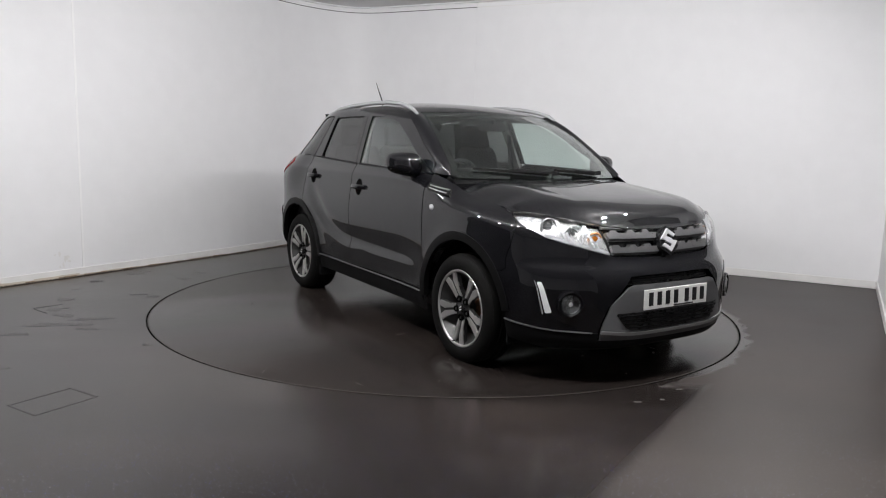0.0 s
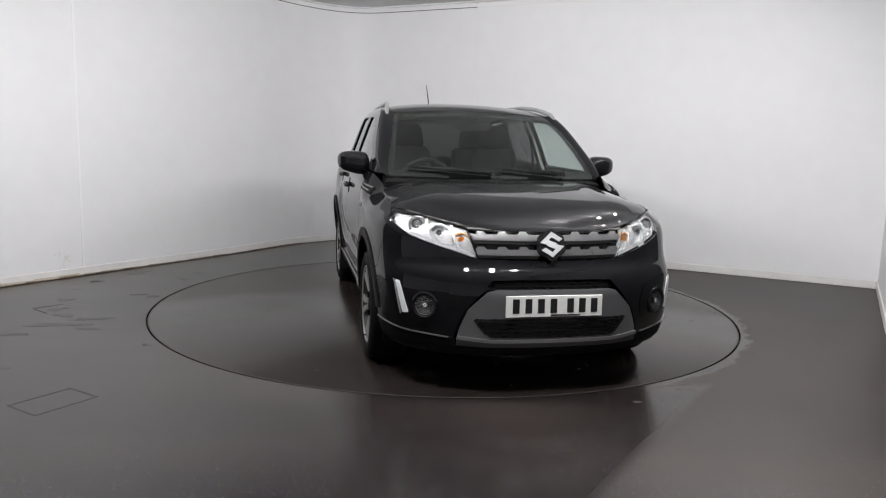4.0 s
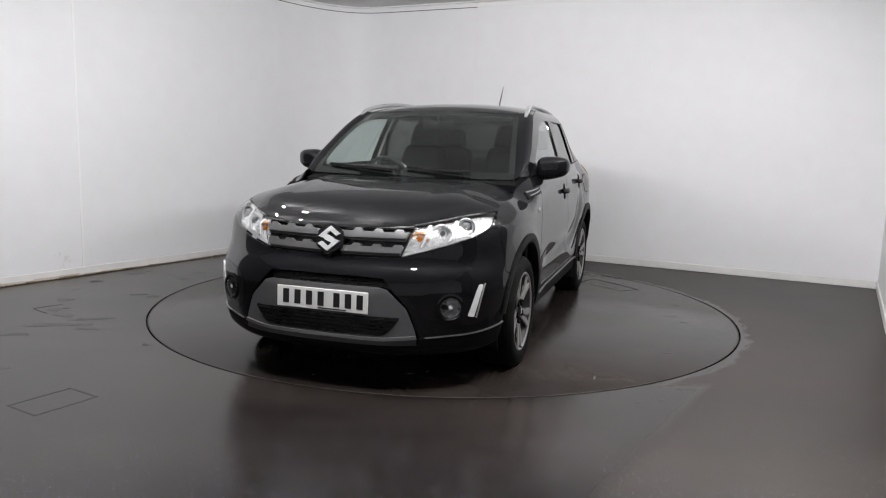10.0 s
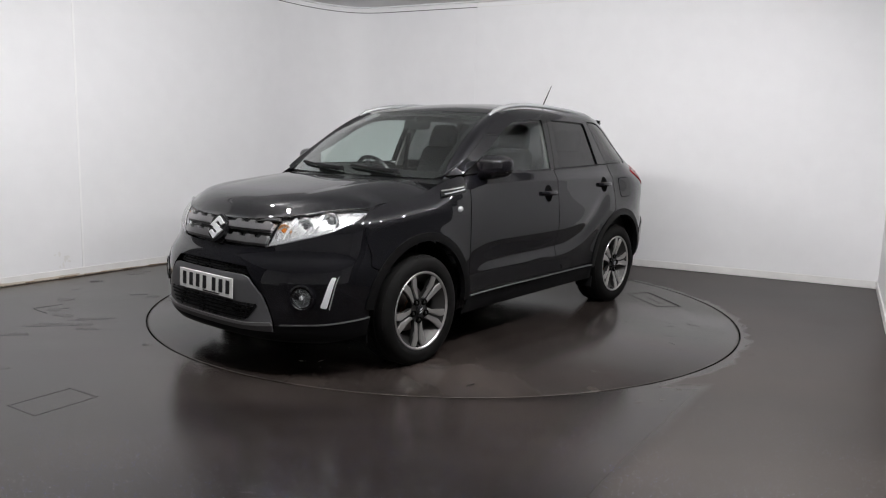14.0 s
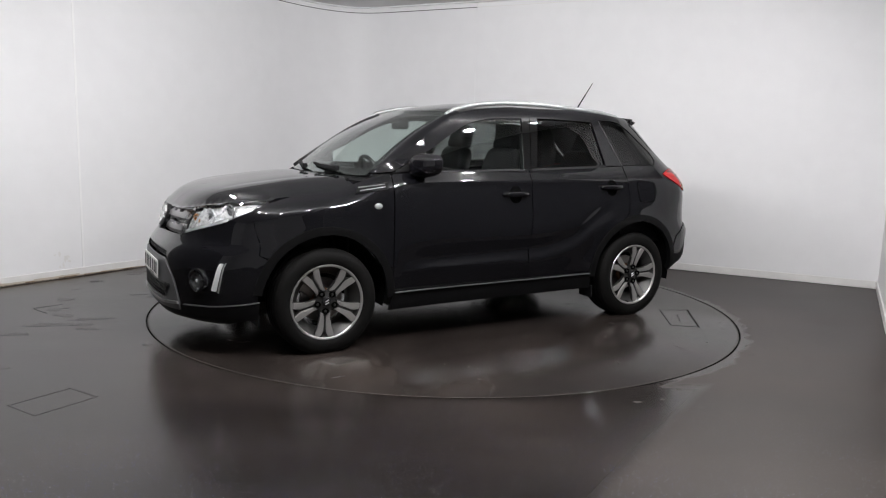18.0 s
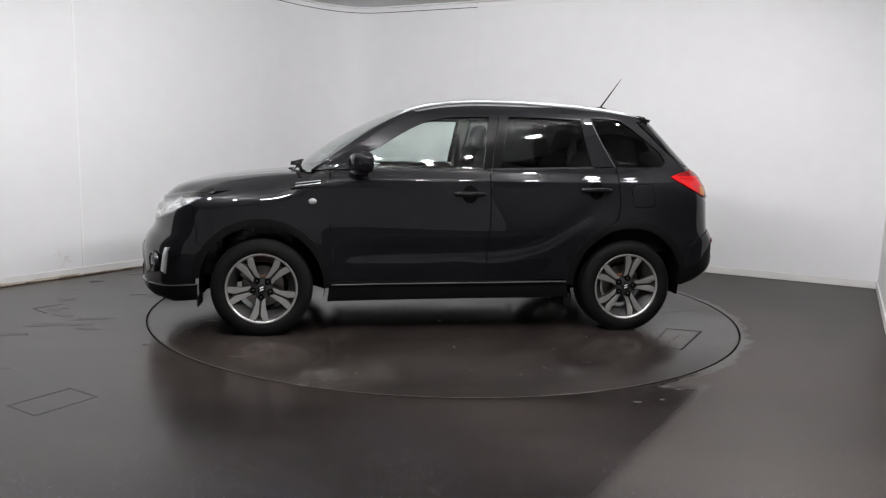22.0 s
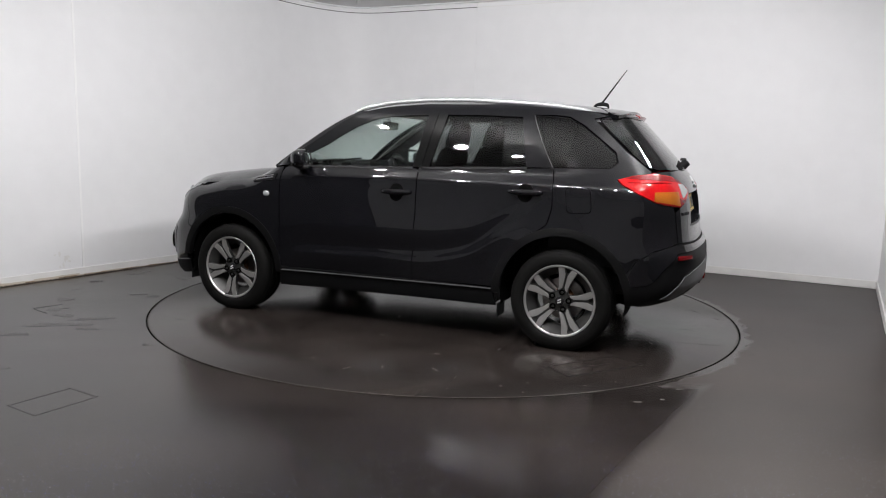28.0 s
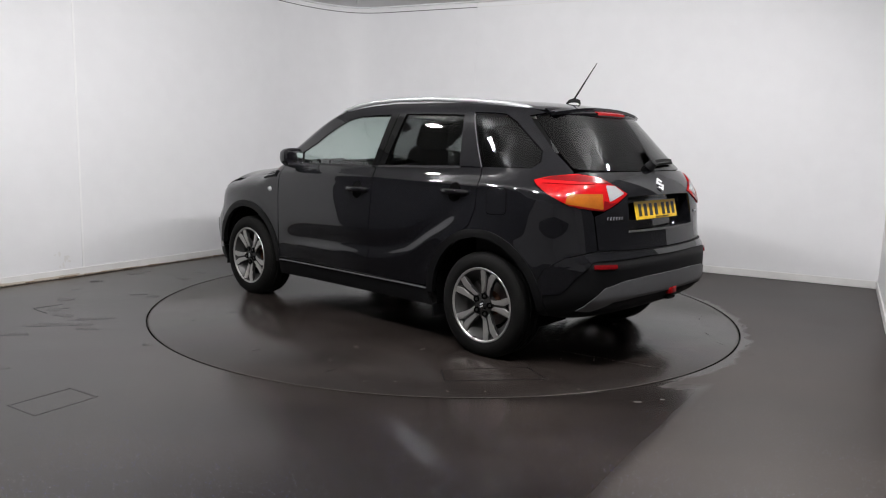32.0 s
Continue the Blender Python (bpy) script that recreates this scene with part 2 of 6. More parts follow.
def boxed(bm, size, at, bevel=0.0, seg=2, turn=None, taper=None):
    """Add a rounded box to bm; taper scales the top in x and y."""
    r = bmesh.ops.create_cube(bm, size=1.0)
    vs = r["verts"]
    for v in vs:
        v.co = Vector((v.co.x * size[0], v.co.y * size[1], v.co.z * size[2]))
        if taper and v.co.z > 0:
            v.co.x *= taper[0]
            v.co.y *= taper[1]
    if bevel:
        es = list({e for v in vs for e in v.link_edges})
        vs = [g for g in bmesh.ops.bevel(bm, geom=es, offset=bevel, segments=seg, profile=0.5, affect="EDGES", clamp_overlap=True)["verts"]]
    m = Matrix.Translation(at) @ (turn if turn else Matrix.Identity(4))
    bmesh.ops.transform(bm, matrix=m, verts=list(set(vs)))
    return bm


def lathe(profile, axis_pose, steps=48, close=False):
    """Spin a list of (radius, height) round the local y axis; returns a bmesh."""
    bm = bmesh.new()
    rings = []
    for k in range(steps):
        a = 2 * math.pi * k / steps
        rings.append([bm.verts.new(axis_pose @ Vector((r * math.cos(a), h, r * math.sin(a)))) for r, h in profile])
    n = len(profile)
    for k in range(steps):
        a, b = rings[k], rings[(k + 1) % steps]
        for i in range(n if close else n - 1):
            j = (i + 1) % n
            quad = [a[i], a[j], b[j], b[i]]
            bm.faces.new(quad)
    bmesh.ops.remove_doubles(bm, verts=bm.verts, dist=1e-5)
    bmesh.ops.dissolve_degenerate(bm, dist=1e-6, edges=bm.edges)
    return bm


def sweep(path, section, up=(0, 0, 1), scales=None):
    """A closed section (list of (side, up)) carried along a path of points; capped ends."""
    bm = bmesh.new()
    rings = []
    path = [Vector(p) for p in path]
    for i, p in enumerate(path):
        d = (path[min(i + 1, len(path) - 1)] - path[max(i - 1, 0)]).normalized()
        side = d.cross(Vector(up)).normalized()
        u = side.cross(d)
        s = scales[i] if scales else 1.0
        rings.append([bm.verts.new(p + side * a * s + u * b * s) for a, b in section])
    n = len(section)
    for a, b in zip(rings, rings[1:]):
        for i in range(n):
            bm.faces.new((a[i], a[(i + 1) % n], b[(i + 1) % n], b[i]))
    bm.faces.new(rings[0])
    bm.faces.new(rings[-1][::-1])
    return bm


def oval(a, b, n=12):
    return [(a * math.cos(2 * math.pi * k / n), b * math.sin(2 * math.pi * k / n)) for k in range(n)]


def rounded(points, radius=0.02, seg=4):
    """Round the corners of an outline."""
    out = []
    n = len(points)
    for i in range(n):
        p, a, b = (np.array(points[j], float) for j in (i, i - 1, (i + 1) % n))
        da, db = a - p, b - p
        la, lb = np.hypot(*da), np.hypot(*db)
        r = min(radius, la * 0.45, lb * 0.45)
        s, e = p + da / la * r, p + db / lb * r
        for k in range(seg + 1):
            t = k / seg
            out.append(tuple((1 - t) ** 2 * s + 2 * t * (1 - t) * p + t * t * e))
    return out


def sheet(name, outline, surf, mat, parent, step=0.05, thick=0.012, lift=0.0, label="", centre=(0, 0, 0.7), kind="", e=0.004, hole=None):
    """A panel: a flat outline in a surface's own coordinates, cut into a fine net, laid on the surface, with a turned-in rim."""
    pts = []
    for p in outline:
        if not pts or abs(p[0] - pts[-1][0]) + abs(p[1] - pts[-1][1]) > 1e-5:
            pts.append(p)
    if abs(pts[0][0] - pts[-1][0]) + abs(pts[0][1] - pts[-1][1]) < 1e-5:
        pts.pop()
    steps = step if isinstance(step, tuple) else (step, step)
    # a net of inner points, and the rim cut to the same step
    rim = []
    for i, p in enumerate(pts):
        q = pts[(i + 1) % len(pts)]
        k = max(1, int(math.ceil(max(abs(q[0] - p[0]) / steps[0], abs(q[1] - p[1]) / steps[1]) - 1e-6)))
        rim += [Vector((p[0] + (q[0] - p[0]) * j / k, p[1] + (q[1] - p[1]) * j / k)) for j in range(k)]
    arr = np.array(pts)
    axes = []
    for ax in (0, 1):
        lo, hi = arr[:, ax].min(), arr[:, ax].max()
        k = max(1, int(math.ceil((hi - lo) / steps[ax])))
        axes.append([lo + (hi - lo) * i / k for i in range(1, k)])
    poly = np.array([(v.x, v.y) for v in rim])
    nxt = np.roll(poly, -1, axis=0)
    grid = []
    hole_rim = []
    if hole:
        for p, q in zip(hole, hole[1:] + hole[:1]):
            k = max(1, int(math.ceil(max(abs(q[0] - p[0]) / steps[0], abs(q[1] - p[1]) / steps[1]) - 1e-6)))
            hole_rim += [Vector((p[0] + (q[0] - p[0]) * j / k, p[1] + (q[1] - p[1]) * j / k)) for j in range(k)]
        # the net treats the hole as part of the outline
        cut = np.array([(v.x, v.y) for v in hole_rim])
        poly, nxt = np.concatenate([poly, cut]), np.concatenate([nxt, np.roll(cut, -1, axis=0)])
    for x in axes[0]:
        for y in axes[1]:
            # inside the outline, and clear of its rim
            cross = (poly[:, 1] > y) != (nxt[:, 1] > y)
            xs = poly[cross, 0] + (y - poly[cross, 1]) / (nxt[cross, 1] - poly[cross, 1]) * (nxt[cross, 0] - poly[cross, 0])
            if np.count_nonzero(xs > x) % 2 and np.min(np.abs(poly[:, 0] - x) / steps[0] + np.abs(poly[:, 1] - y) / steps[1]) > 0.3:
                grid.append(Vector((x, y)))
    n_rim = len(rim)
    vs, es, fs, _, _, _ = delaunay_2d_cdt(rim + hole_rim + grid, [(i, (i + 1) % n_rim) for i in range(n_rim)] + [(n_rim + i, n_rim + (i + 1) % len(hole_rim)) for i in range(len(hole_rim))], [], 1, 1e-7)
    if hole:
        kept = []
        for f in fs:
            x, y = np.mean([vs[i].x for i in f]), np.mean([vs[i].y for i in f])
            over = (cut[:, 1] > y) != (np.roll(cut, -1, axis=0)[:, 1] > y)
            a, b = cut[over], np.roll(cut, -1, axis=0)[over]
            if np.count_nonzero(a[:, 0] + (y - a[:, 1]) / (b[:, 1] - a[:, 1]) * (b[:, 0] - a[:, 0]) > x) % 2 == 0:
                kept.append(f)
        fs = kept
    uv = np.array([(v.x, v.y) for v in vs])
    P = surf(uv[:, 0], uv[:, 1])
    ta = surf(uv[:, 0] + e, uv[:, 1]) - surf(uv[:, 0] - e, uv[:, 1])
    tb = surf(uv[:, 0], uv[:, 1] + e) - surf(uv[:, 0], uv[:, 1] - e)
    N = np.cross(ta, tb)
    N /= np.maximum(np.linalg.norm(N, axis=1), 1e-12)[:, None]
    if np.sum(N * (P - np.array(centre))) < 0:
        N = -N
    P = P + N * lift
    nv = len(P)
    back = P - N * thick
    faces, normals = [], []
    count = {}
    for f in fs:
        ids = list(f)
        g = np.cross(P[ids[1]] - P[ids[0]], P[ids[2]] - P[ids[0]])
        if g @ N[ids[0]] < 0:
            ids = ids[::-1]
        faces.append(ids)
        normals += [N[i] for i in ids]
        faces.append([i + nv for i in ids[::-1]])
        normals += [-N[i] for i in ids[::-1]]
        for i, j in zip(ids, ids[1:] + ids[:1]):
            count[frozenset((i, j))] = None if frozenset((i, j)) in count else (i, j)
    verts = [*P, *back]
    for pair in count.values():
        if pair:
            a, b = pair
            q = [b, a, a + nv, b + nv]
            g = np.cross(P[a] - P[b], back[b] - P[b])
            faces.append(q)
            normals += [g / max(np.linalg.norm(g), 1e-12)] * 4
    return link_mesh(name, verts, faces, mat, parent, label, normals, kind=kind)


# ---- the studio ----
def ring_pts(r, n=160):
    return [(r * math.cos(2 * math.pi * k / n), r * math.sin(2 * math.pi * k / n)) for k in range(n)]


ROOM_H = 2.93
# plan of the wall, from behind the camera round the left, the rounded far corner, the right corner and back
WALL_LEFT = [(-4.04, -0.38), (-3.68, 0.18), (-3.295, 0.785)]
WALL_FAR = [(-3.295, 0.785), (-2.93, 1.36), (-2.41, 2.19), (-2.10, 2.74), (-1.94, 3.02), (-1.72, 3.33), (-1.48, 3.55), (-1.22, 3.68), (-0.95, 3.665), (-0.65, 3.54), (0.3, 3.08)]
WALL_BACK = [(0.3, 3.08), (1.47, 2.51), (4.16, 1.165)]
WALL_RIGHT = [(4.16, 1.165), (3.20, -0.64)]
# near, rear and side walls stay out of view and feed the car's reflections
WALL_NEAR = [(3.20, -0.64), (2.93, -1.14), (2.2, -2.5), (1.62, -3.6), (2.9, -6.0)]
WALL_REAR = [(2.9, -6.0), (1.6, -7.3), (-3.6, -7.3), (-4.8, -4.6)]
WALL_SIDE = [(-4.8, -4.6), (-4.45, -1.6), (-4.04, -0.38)]


def outward(line, d):
    """The line pushed out of the room by d."""
    out = []
    for i, p in enumerate(line):
        a, b = Vector(line[max(i - 1, 0)]), Vector(line[min(i + 1, len(line) - 1)])
        t = (b - a).normalized()
        out.append((p[0] - t.y * d, p[1] + t.x * d))
    return out


def wall_strip(name, line, z0, z1, inner, outer, mat, kind="structure", label="", parent=None, category=""):
    a, b = outward(line, inner), outward(line, outer)
    n = len(line)
    verts = [(x, y, z) for z in (z0, z1) for ln in (a, b) for x, y in ln]
    ia, ob_, it, ot = 0, n, 2 * n, 3 * n
    faces = []
    for i in range(n - 1):
        faces += [(ia + i, ia + i + 1, it + i + 1, it + i), (ob_ + i + 1, ob_ + i, ot + i, ot + i + 1),
                  (it + i, it + i + 1, ot + i + 1, ot + i), (ia + i + 1, ia + i, ob_ + i, ob_ + i + 1)]
    faces += [(ia, it, ot, ob_), (ia + n - 1, ob_ + n - 1, ot + n - 1, it + n - 1)]
    bm = bmesh.new()
    vs = [bm.verts.new(v) for v in verts]
    for f in faces:
        bm.faces.new([vs[i] for i in f])
    return part(name, bm, mat, parent, label, smooth=True, kind=kind, category=category)


def fine_line(line, n=4):
    """Catmull-Rom through the plan's corners, to round them."""
    out = []
    p = [Vector(q) for q in line]
    for i in range(len(p) - 1):
        a, b, c, d = p[max(i - 1, 0)], p[i], p[i + 1], p[min(i + 2, len(p) - 1)]
        for k in range(n):
            t = k / n
            q = 0.5 * (2 * b + (c - a) * t + (2 * a - 5 * b + 4 * c - d) * t * t + (3 * b - a - 3 * c + d) * t ** 3)
            out.append((q.x, q.y))
    out.append(tuple(p[-1]))
    return out


def studio():
    far = fine_line(WALL_FAR, 6)
    left = fine_line(WALL_LEFT, 3)
    gap = 0.0022
    wall_strip("wall_left", left, 0.0, ROOM_H, 0, 0.12, M_WALL, label="smooth white painted wall panel with a brown scuffed foot")
    # the sheet joint between the two panels is a narrow groove
    far2 = [(far[0][0] + gap, far[0][1] + 1.5 * gap), *far[1:]]
    wall_strip("wall_far", far2, 0.0, ROOM_H, 0, 0.12, M_WALL, label="white painted wall curving round the far corner")
    wall_strip("wall_back", [(WALL_BACK[0][0] + 0.0015, WALL_BACK[0][1] - 0.0008), *WALL_BACK[1:]], 0.0, ROOM_H, 0, 0.12, M_WALL, label="flat white painted wall")
    wall_strip("wall_right", WALL_RIGHT, 0.0, ROOM_H, 0, 0.12, M_WALL, label="flat white painted wall beside the turntable")
    # wall_near and wall_side are added dark, so the paint mirrors less light
    wall_strip("wall_near", WALL_NEAR, 0.0, ROOM_H, 0, 0.12, M_DARKWALL, label="added dark wall out of view, for the car's reflections")
    wall_strip("wall_rear", WALL_REAR, 0.0, ROOM_H, 0, 0.12, M_REAR, label="plain white wall behind the camera")
    wall_strip("wall_side", WALL_SIDE, 0.0, ROOM_H, 0, 0.12, M_DARKWALL, label="added dark wall out of view, for the car's reflections")
    wall_strip("joint_backing", [far[0], (far[0][0] + 0.01, far[0][1] + 0.015)], 0.0, ROOM_H, -0.003, 0.02, M_SEAM, label="pale cover strip over the sheet joint")
    for nm, ln in (("left", left), ("far", far), ("back", WALL_BACK), ("right", WALL_RIGHT)):
        wall_strip("baseboard_" + nm, ln, 0.004, 0.075, -0.014, -0.001, M_SKIRT, label="low off-white skirting strip")
        wall_strip("trim_" + nm, ln, 2.845, 2.852, -0.004, -0.001, M_GAP if nm == "far" else M_SKIRT, label="thin joint line under the ceiling")
        wall_strip("cornice_" + nm, ln, 2.90, 2.915, -0.05, -0.001, M_WALL, label="shallow white ceiling cornice")
    # brown dirt along the foot of the left wall
    rnd = random.Random(5)
    dirt, stain = bmesh.new(), bmesh.new()
    whole = left[2:] + far[1:30]
    for i in range(len(whole) - 1):
        a, b = Vector(whole[i]), Vector(whole[i + 1])
        t = (b - a).normalized()
        nrm = Vector((t.y, -t.x))
        k = 0.0
        while k < (b - a).length:
            c = a + t * k + nrm * (0.0145 + 0.001)
            wid, hh = rnd.uniform(0.08, 0.3), rnd.uniform(0.003, 0.011)
            d = a + t * min(k + wid, (b - a).length) + nrm * 0.0155
            q = [dirt.verts.new((c.x, c.y, 0.0045)), dirt.verts.new((d.x, d.y, 0.0045)), dirt.verts.new((d.x, d.y, 0.0045 + hh * rnd.uniform(0.5, 1))), dirt.verts.new((c.x, c.y, 0.0045 + hh))]
            dirt.faces.new(q)
            # a paler tan stain above it, fading out towards the far corner
            if i < 12:
                g = nrm * -0.0006
                top = rnd.uniform(0.020, 0.034) * (1 - i / 18)
                r = [(c.x + g.x, c.y + g.y, 0.0045), (d.x + g.x + t.x * 0.022, d.y + g.y + t.y * 0.022, 0.0045), (d.x + g.x + t.x * 0.022, d.y + g.y + t.y * 0.022, top * rnd.uniform(0.9, 1)), (c.x + g.x, c.y + g.y, top)]
                stain.faces.new([stain.verts.new(v) for v in r])
            k += wid + rnd.uniform(0, 0.02)
    part("skirting_stain", stain, M_STAIN, None, "tan water stain low on the skirting", smooth=False, kind="stuff")
    part("skirting_dirt", dirt, M_SCUFF, None, "brown dirt line along the skirting", smooth=False, kind="stuff")

    # floor: one sheet with a round well for the table
    bm = bmesh.new()
    n = 160
    inner = [bm.verts.new((x, y, 0)) for x, y in ring_pts(TABLE_R + 0.013, n)]
    mid = [bm.verts.new((x, y, 0)) for x, y in ring_pts(9.5, n)]
    low = [bm.verts.new((x, y, -0.06)) for x, y in ring_pts(TABLE_R + 0.013, n)]
    for i in range(n):
        j = (i + 1) % n
        bm.faces.new((inner[i], mid[i], mid[j], inner[j]))
        bm.faces.new((low[i], inner[i], inner[j], low[j]))
    bm.faces.new(low)
    part("floor", bm, M_FLOOR, None, "dark grey-brown speckled vinyl floor, glossy with dusty patches", smooth=False, kind="structure")

    # ceiling above the cornice
    loop = outward(left, 0.1)[:-1] + outward(far, 0.1)[:-1] + outward(WALL_BACK, 0.1)[:-1] + outward(WALL_RIGHT, 0.1)[:-1] + outward(WALL_NEAR, 0.1)[:-1] + outward(WALL_REAR, 0.1)[:-1] + outward(WALL_SIDE, 0.1)[:-1]
    bm = bmesh.new()
    a = [bm.verts.new((x, y, ROOM_H + 0.004)) for x, y in loop]
    b = [bm.verts.new((x, y, ROOM_H + 0.15)) for x, y in loop]
    bm.faces.new(a[::-1])
    bm.faces.new(b)
    for i in range(len(a)):
        j = (i + 1) % len(a)
        bm.faces.new((a[i], a[j], b[j], b[i]))
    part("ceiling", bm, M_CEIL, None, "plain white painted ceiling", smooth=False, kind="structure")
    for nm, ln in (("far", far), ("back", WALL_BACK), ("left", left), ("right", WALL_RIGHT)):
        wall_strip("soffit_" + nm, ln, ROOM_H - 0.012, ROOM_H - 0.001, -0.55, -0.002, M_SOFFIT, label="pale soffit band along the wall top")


def ceiling_light(at, turn):
    base = tagged(new("ceiling_light"), "small white ceiling flood light, lit", "light", "arc of ceiling lights")
    bm = bmesh.new()
    boxed(bm, (0.13, 0.22, 0.03), (0, 0, 0.032), 0.006, 1)
    boxed(bm, (0.10, 0.19, 0.012), (0, 0, 0.012), 0.003, 1)
    boxed(bm, (0.04, 0.04, 0.16), (0, 0, 0.11), 0.006, 1)
    part("case", bm, M_LAMPCASE, base)
    bm = bmesh.new()
    # diamond-shaped pane
    low = [bm.verts.new((x, y, -0.016)) for x, y in ((0.036, 0), (0, 0.078), (-0.036, 0), (0, -0.078))]
    high = [bm.verts.new((v.co.x * 1.06, v.co.y * 1.06, 0.005)) for v in low]
    bm.faces.new(low)
    bm.faces.new(high[::-1])
    for i in range(4):
        bm.faces.new((low[i], high[i], high[(i + 1) % 4], low[(i + 1) % 4]))
    part("diffuser", bm, M_LAMP, base, "glowing diffuser")
    base.matrix_basis = pose(*at, 0, 0, turn) @ pose(0, 0, 0, 0, 34, 0)
    return base


def floor_marks():
    """Hatch outline, scratches and scuffs on the fixed floor."""
    hatch = [(-2.05, -2.49), (-1.89, -2.23), (-1.70, -2.34), (-1.86, -2.61)]
    bm = bmesh.new()
    for a, b in zip(hatch, hatch[1:] + hatch[:1]):
        strip(bm, a, b, 0.009, 0.001)
    part("floor_hatch", bm, M_SMEAR, None, "thin dark outline of a rectangular floor hatch", smooth=False, category="hatch")
    bm = bmesh.new()
    for a, b, w in (((-3.01, -0.54), (-2.88, -0.39), 0.008), ((-3.0, -0.56), (-2.84, -0.68), 0.006)):
        strip(bm, a, b, w, 0.001)
    part("floor_cut", bm, M_MARK, None, "short dark cut in the vinyl floor", smooth=False, category="floor mark")
    rnd = random.Random(11)
    bm = bmesh.new()
    for k in range(30):
        x, y = rnd.uniform(-3.2, -1.3), rnd.uniform(-1.6, 1.2)
        if math.hypot(x, y) < TABLE_R + 0.08:
            continue
        a = rnd.gauss(0.3, 0.35)
        ln = rnd.uniform(0.03, 0.11)
        blob(bm, x, y, ln, ln * rnd.uniform(0.35, 0.8), a, rnd)
    # long mop bands left of the table
    for x, y, a, ln, w in ((-2.60, -0.98, 0.22, 0.26, 0.055), (-2.75, -1.25, 0.16, 0.15, 0.045), (-2.45, -1.95, 0.12, 0.10, 0.035), (-2.7, -0.72, -0.35, 0.12, 0.040), (-2.45, -0.80, 0.3, 0.16, 0.035)):
        blob(bm, x, y, ln, w, a, rnd)
    part("floor_scuffs", bm, M_SMEAR, None, "dark smeared scuffs on the vinyl floor", smooth=False, kind="stuff")
    bm = bmesh.new()
    for k in range(40):
        a = rnd.gauss(-0.35, 0.42)
        r = TABLE_R + 0.05 + abs(rnd.gauss(0, 0.22))
        blob(bm, r * math.cos(a), r * math.sin(a), rnd.uniform(0.01, 0.05), rnd.uniform(0.006, 0.02), a + 1.2, rnd)
    for k in range(30):
        x = rnd.uniform(1.0, 1.9)
        blob(bm, x, 1.75 - (x - 1.0) * 0.45 + rnd.gauss(0, 0.05), rnd.uniform(0.02, 0.06), rnd.uniform(0.006, 0.015), -0.4, rnd)
    for k in range(16):
        x = rnd.uniform(1.05, 1.95)
        blob(bm, x, 1.74 - (x - 1.0) * 0.45 + rnd.gauss(0, 0.03), rnd.uniform(0.05, 0.13), rnd.uniform(0.005, 0.012), -0.42, rnd)
    part("floor_dust", bm, M_PALE, None, "pale dried dust specks on the vinyl floor", smooth=False, kind="stuff")


def strip(bm, a, b, w, z):
    a, b = Vector(a), Vector(b)
    t = (b - a).normalized() * (w / 2)
    n = Vector((-t.y, t.x))
    bm.faces.new([bm.verts.new((q.x, q.y, z)) for q in (a - n - t, b - n + t, b + n + t, a + n - t)])


def blob(bm, x, y, a, b, turn, rnd, z=0.0008):
    c, s = math.cos(turn), math.sin(turn)
    n = 9
    vs = []
    for k in range(n):
        q = 2 * math.pi * k / n
        f = rnd.uniform(0.6, 1.15)
        u, v = a * f * math.cos(q), b * f * math.sin(q)
        vs.append(bm.verts.new((x + c * u - s * v, y + s * u + c * v, z)))
    bm.faces.new(vs)


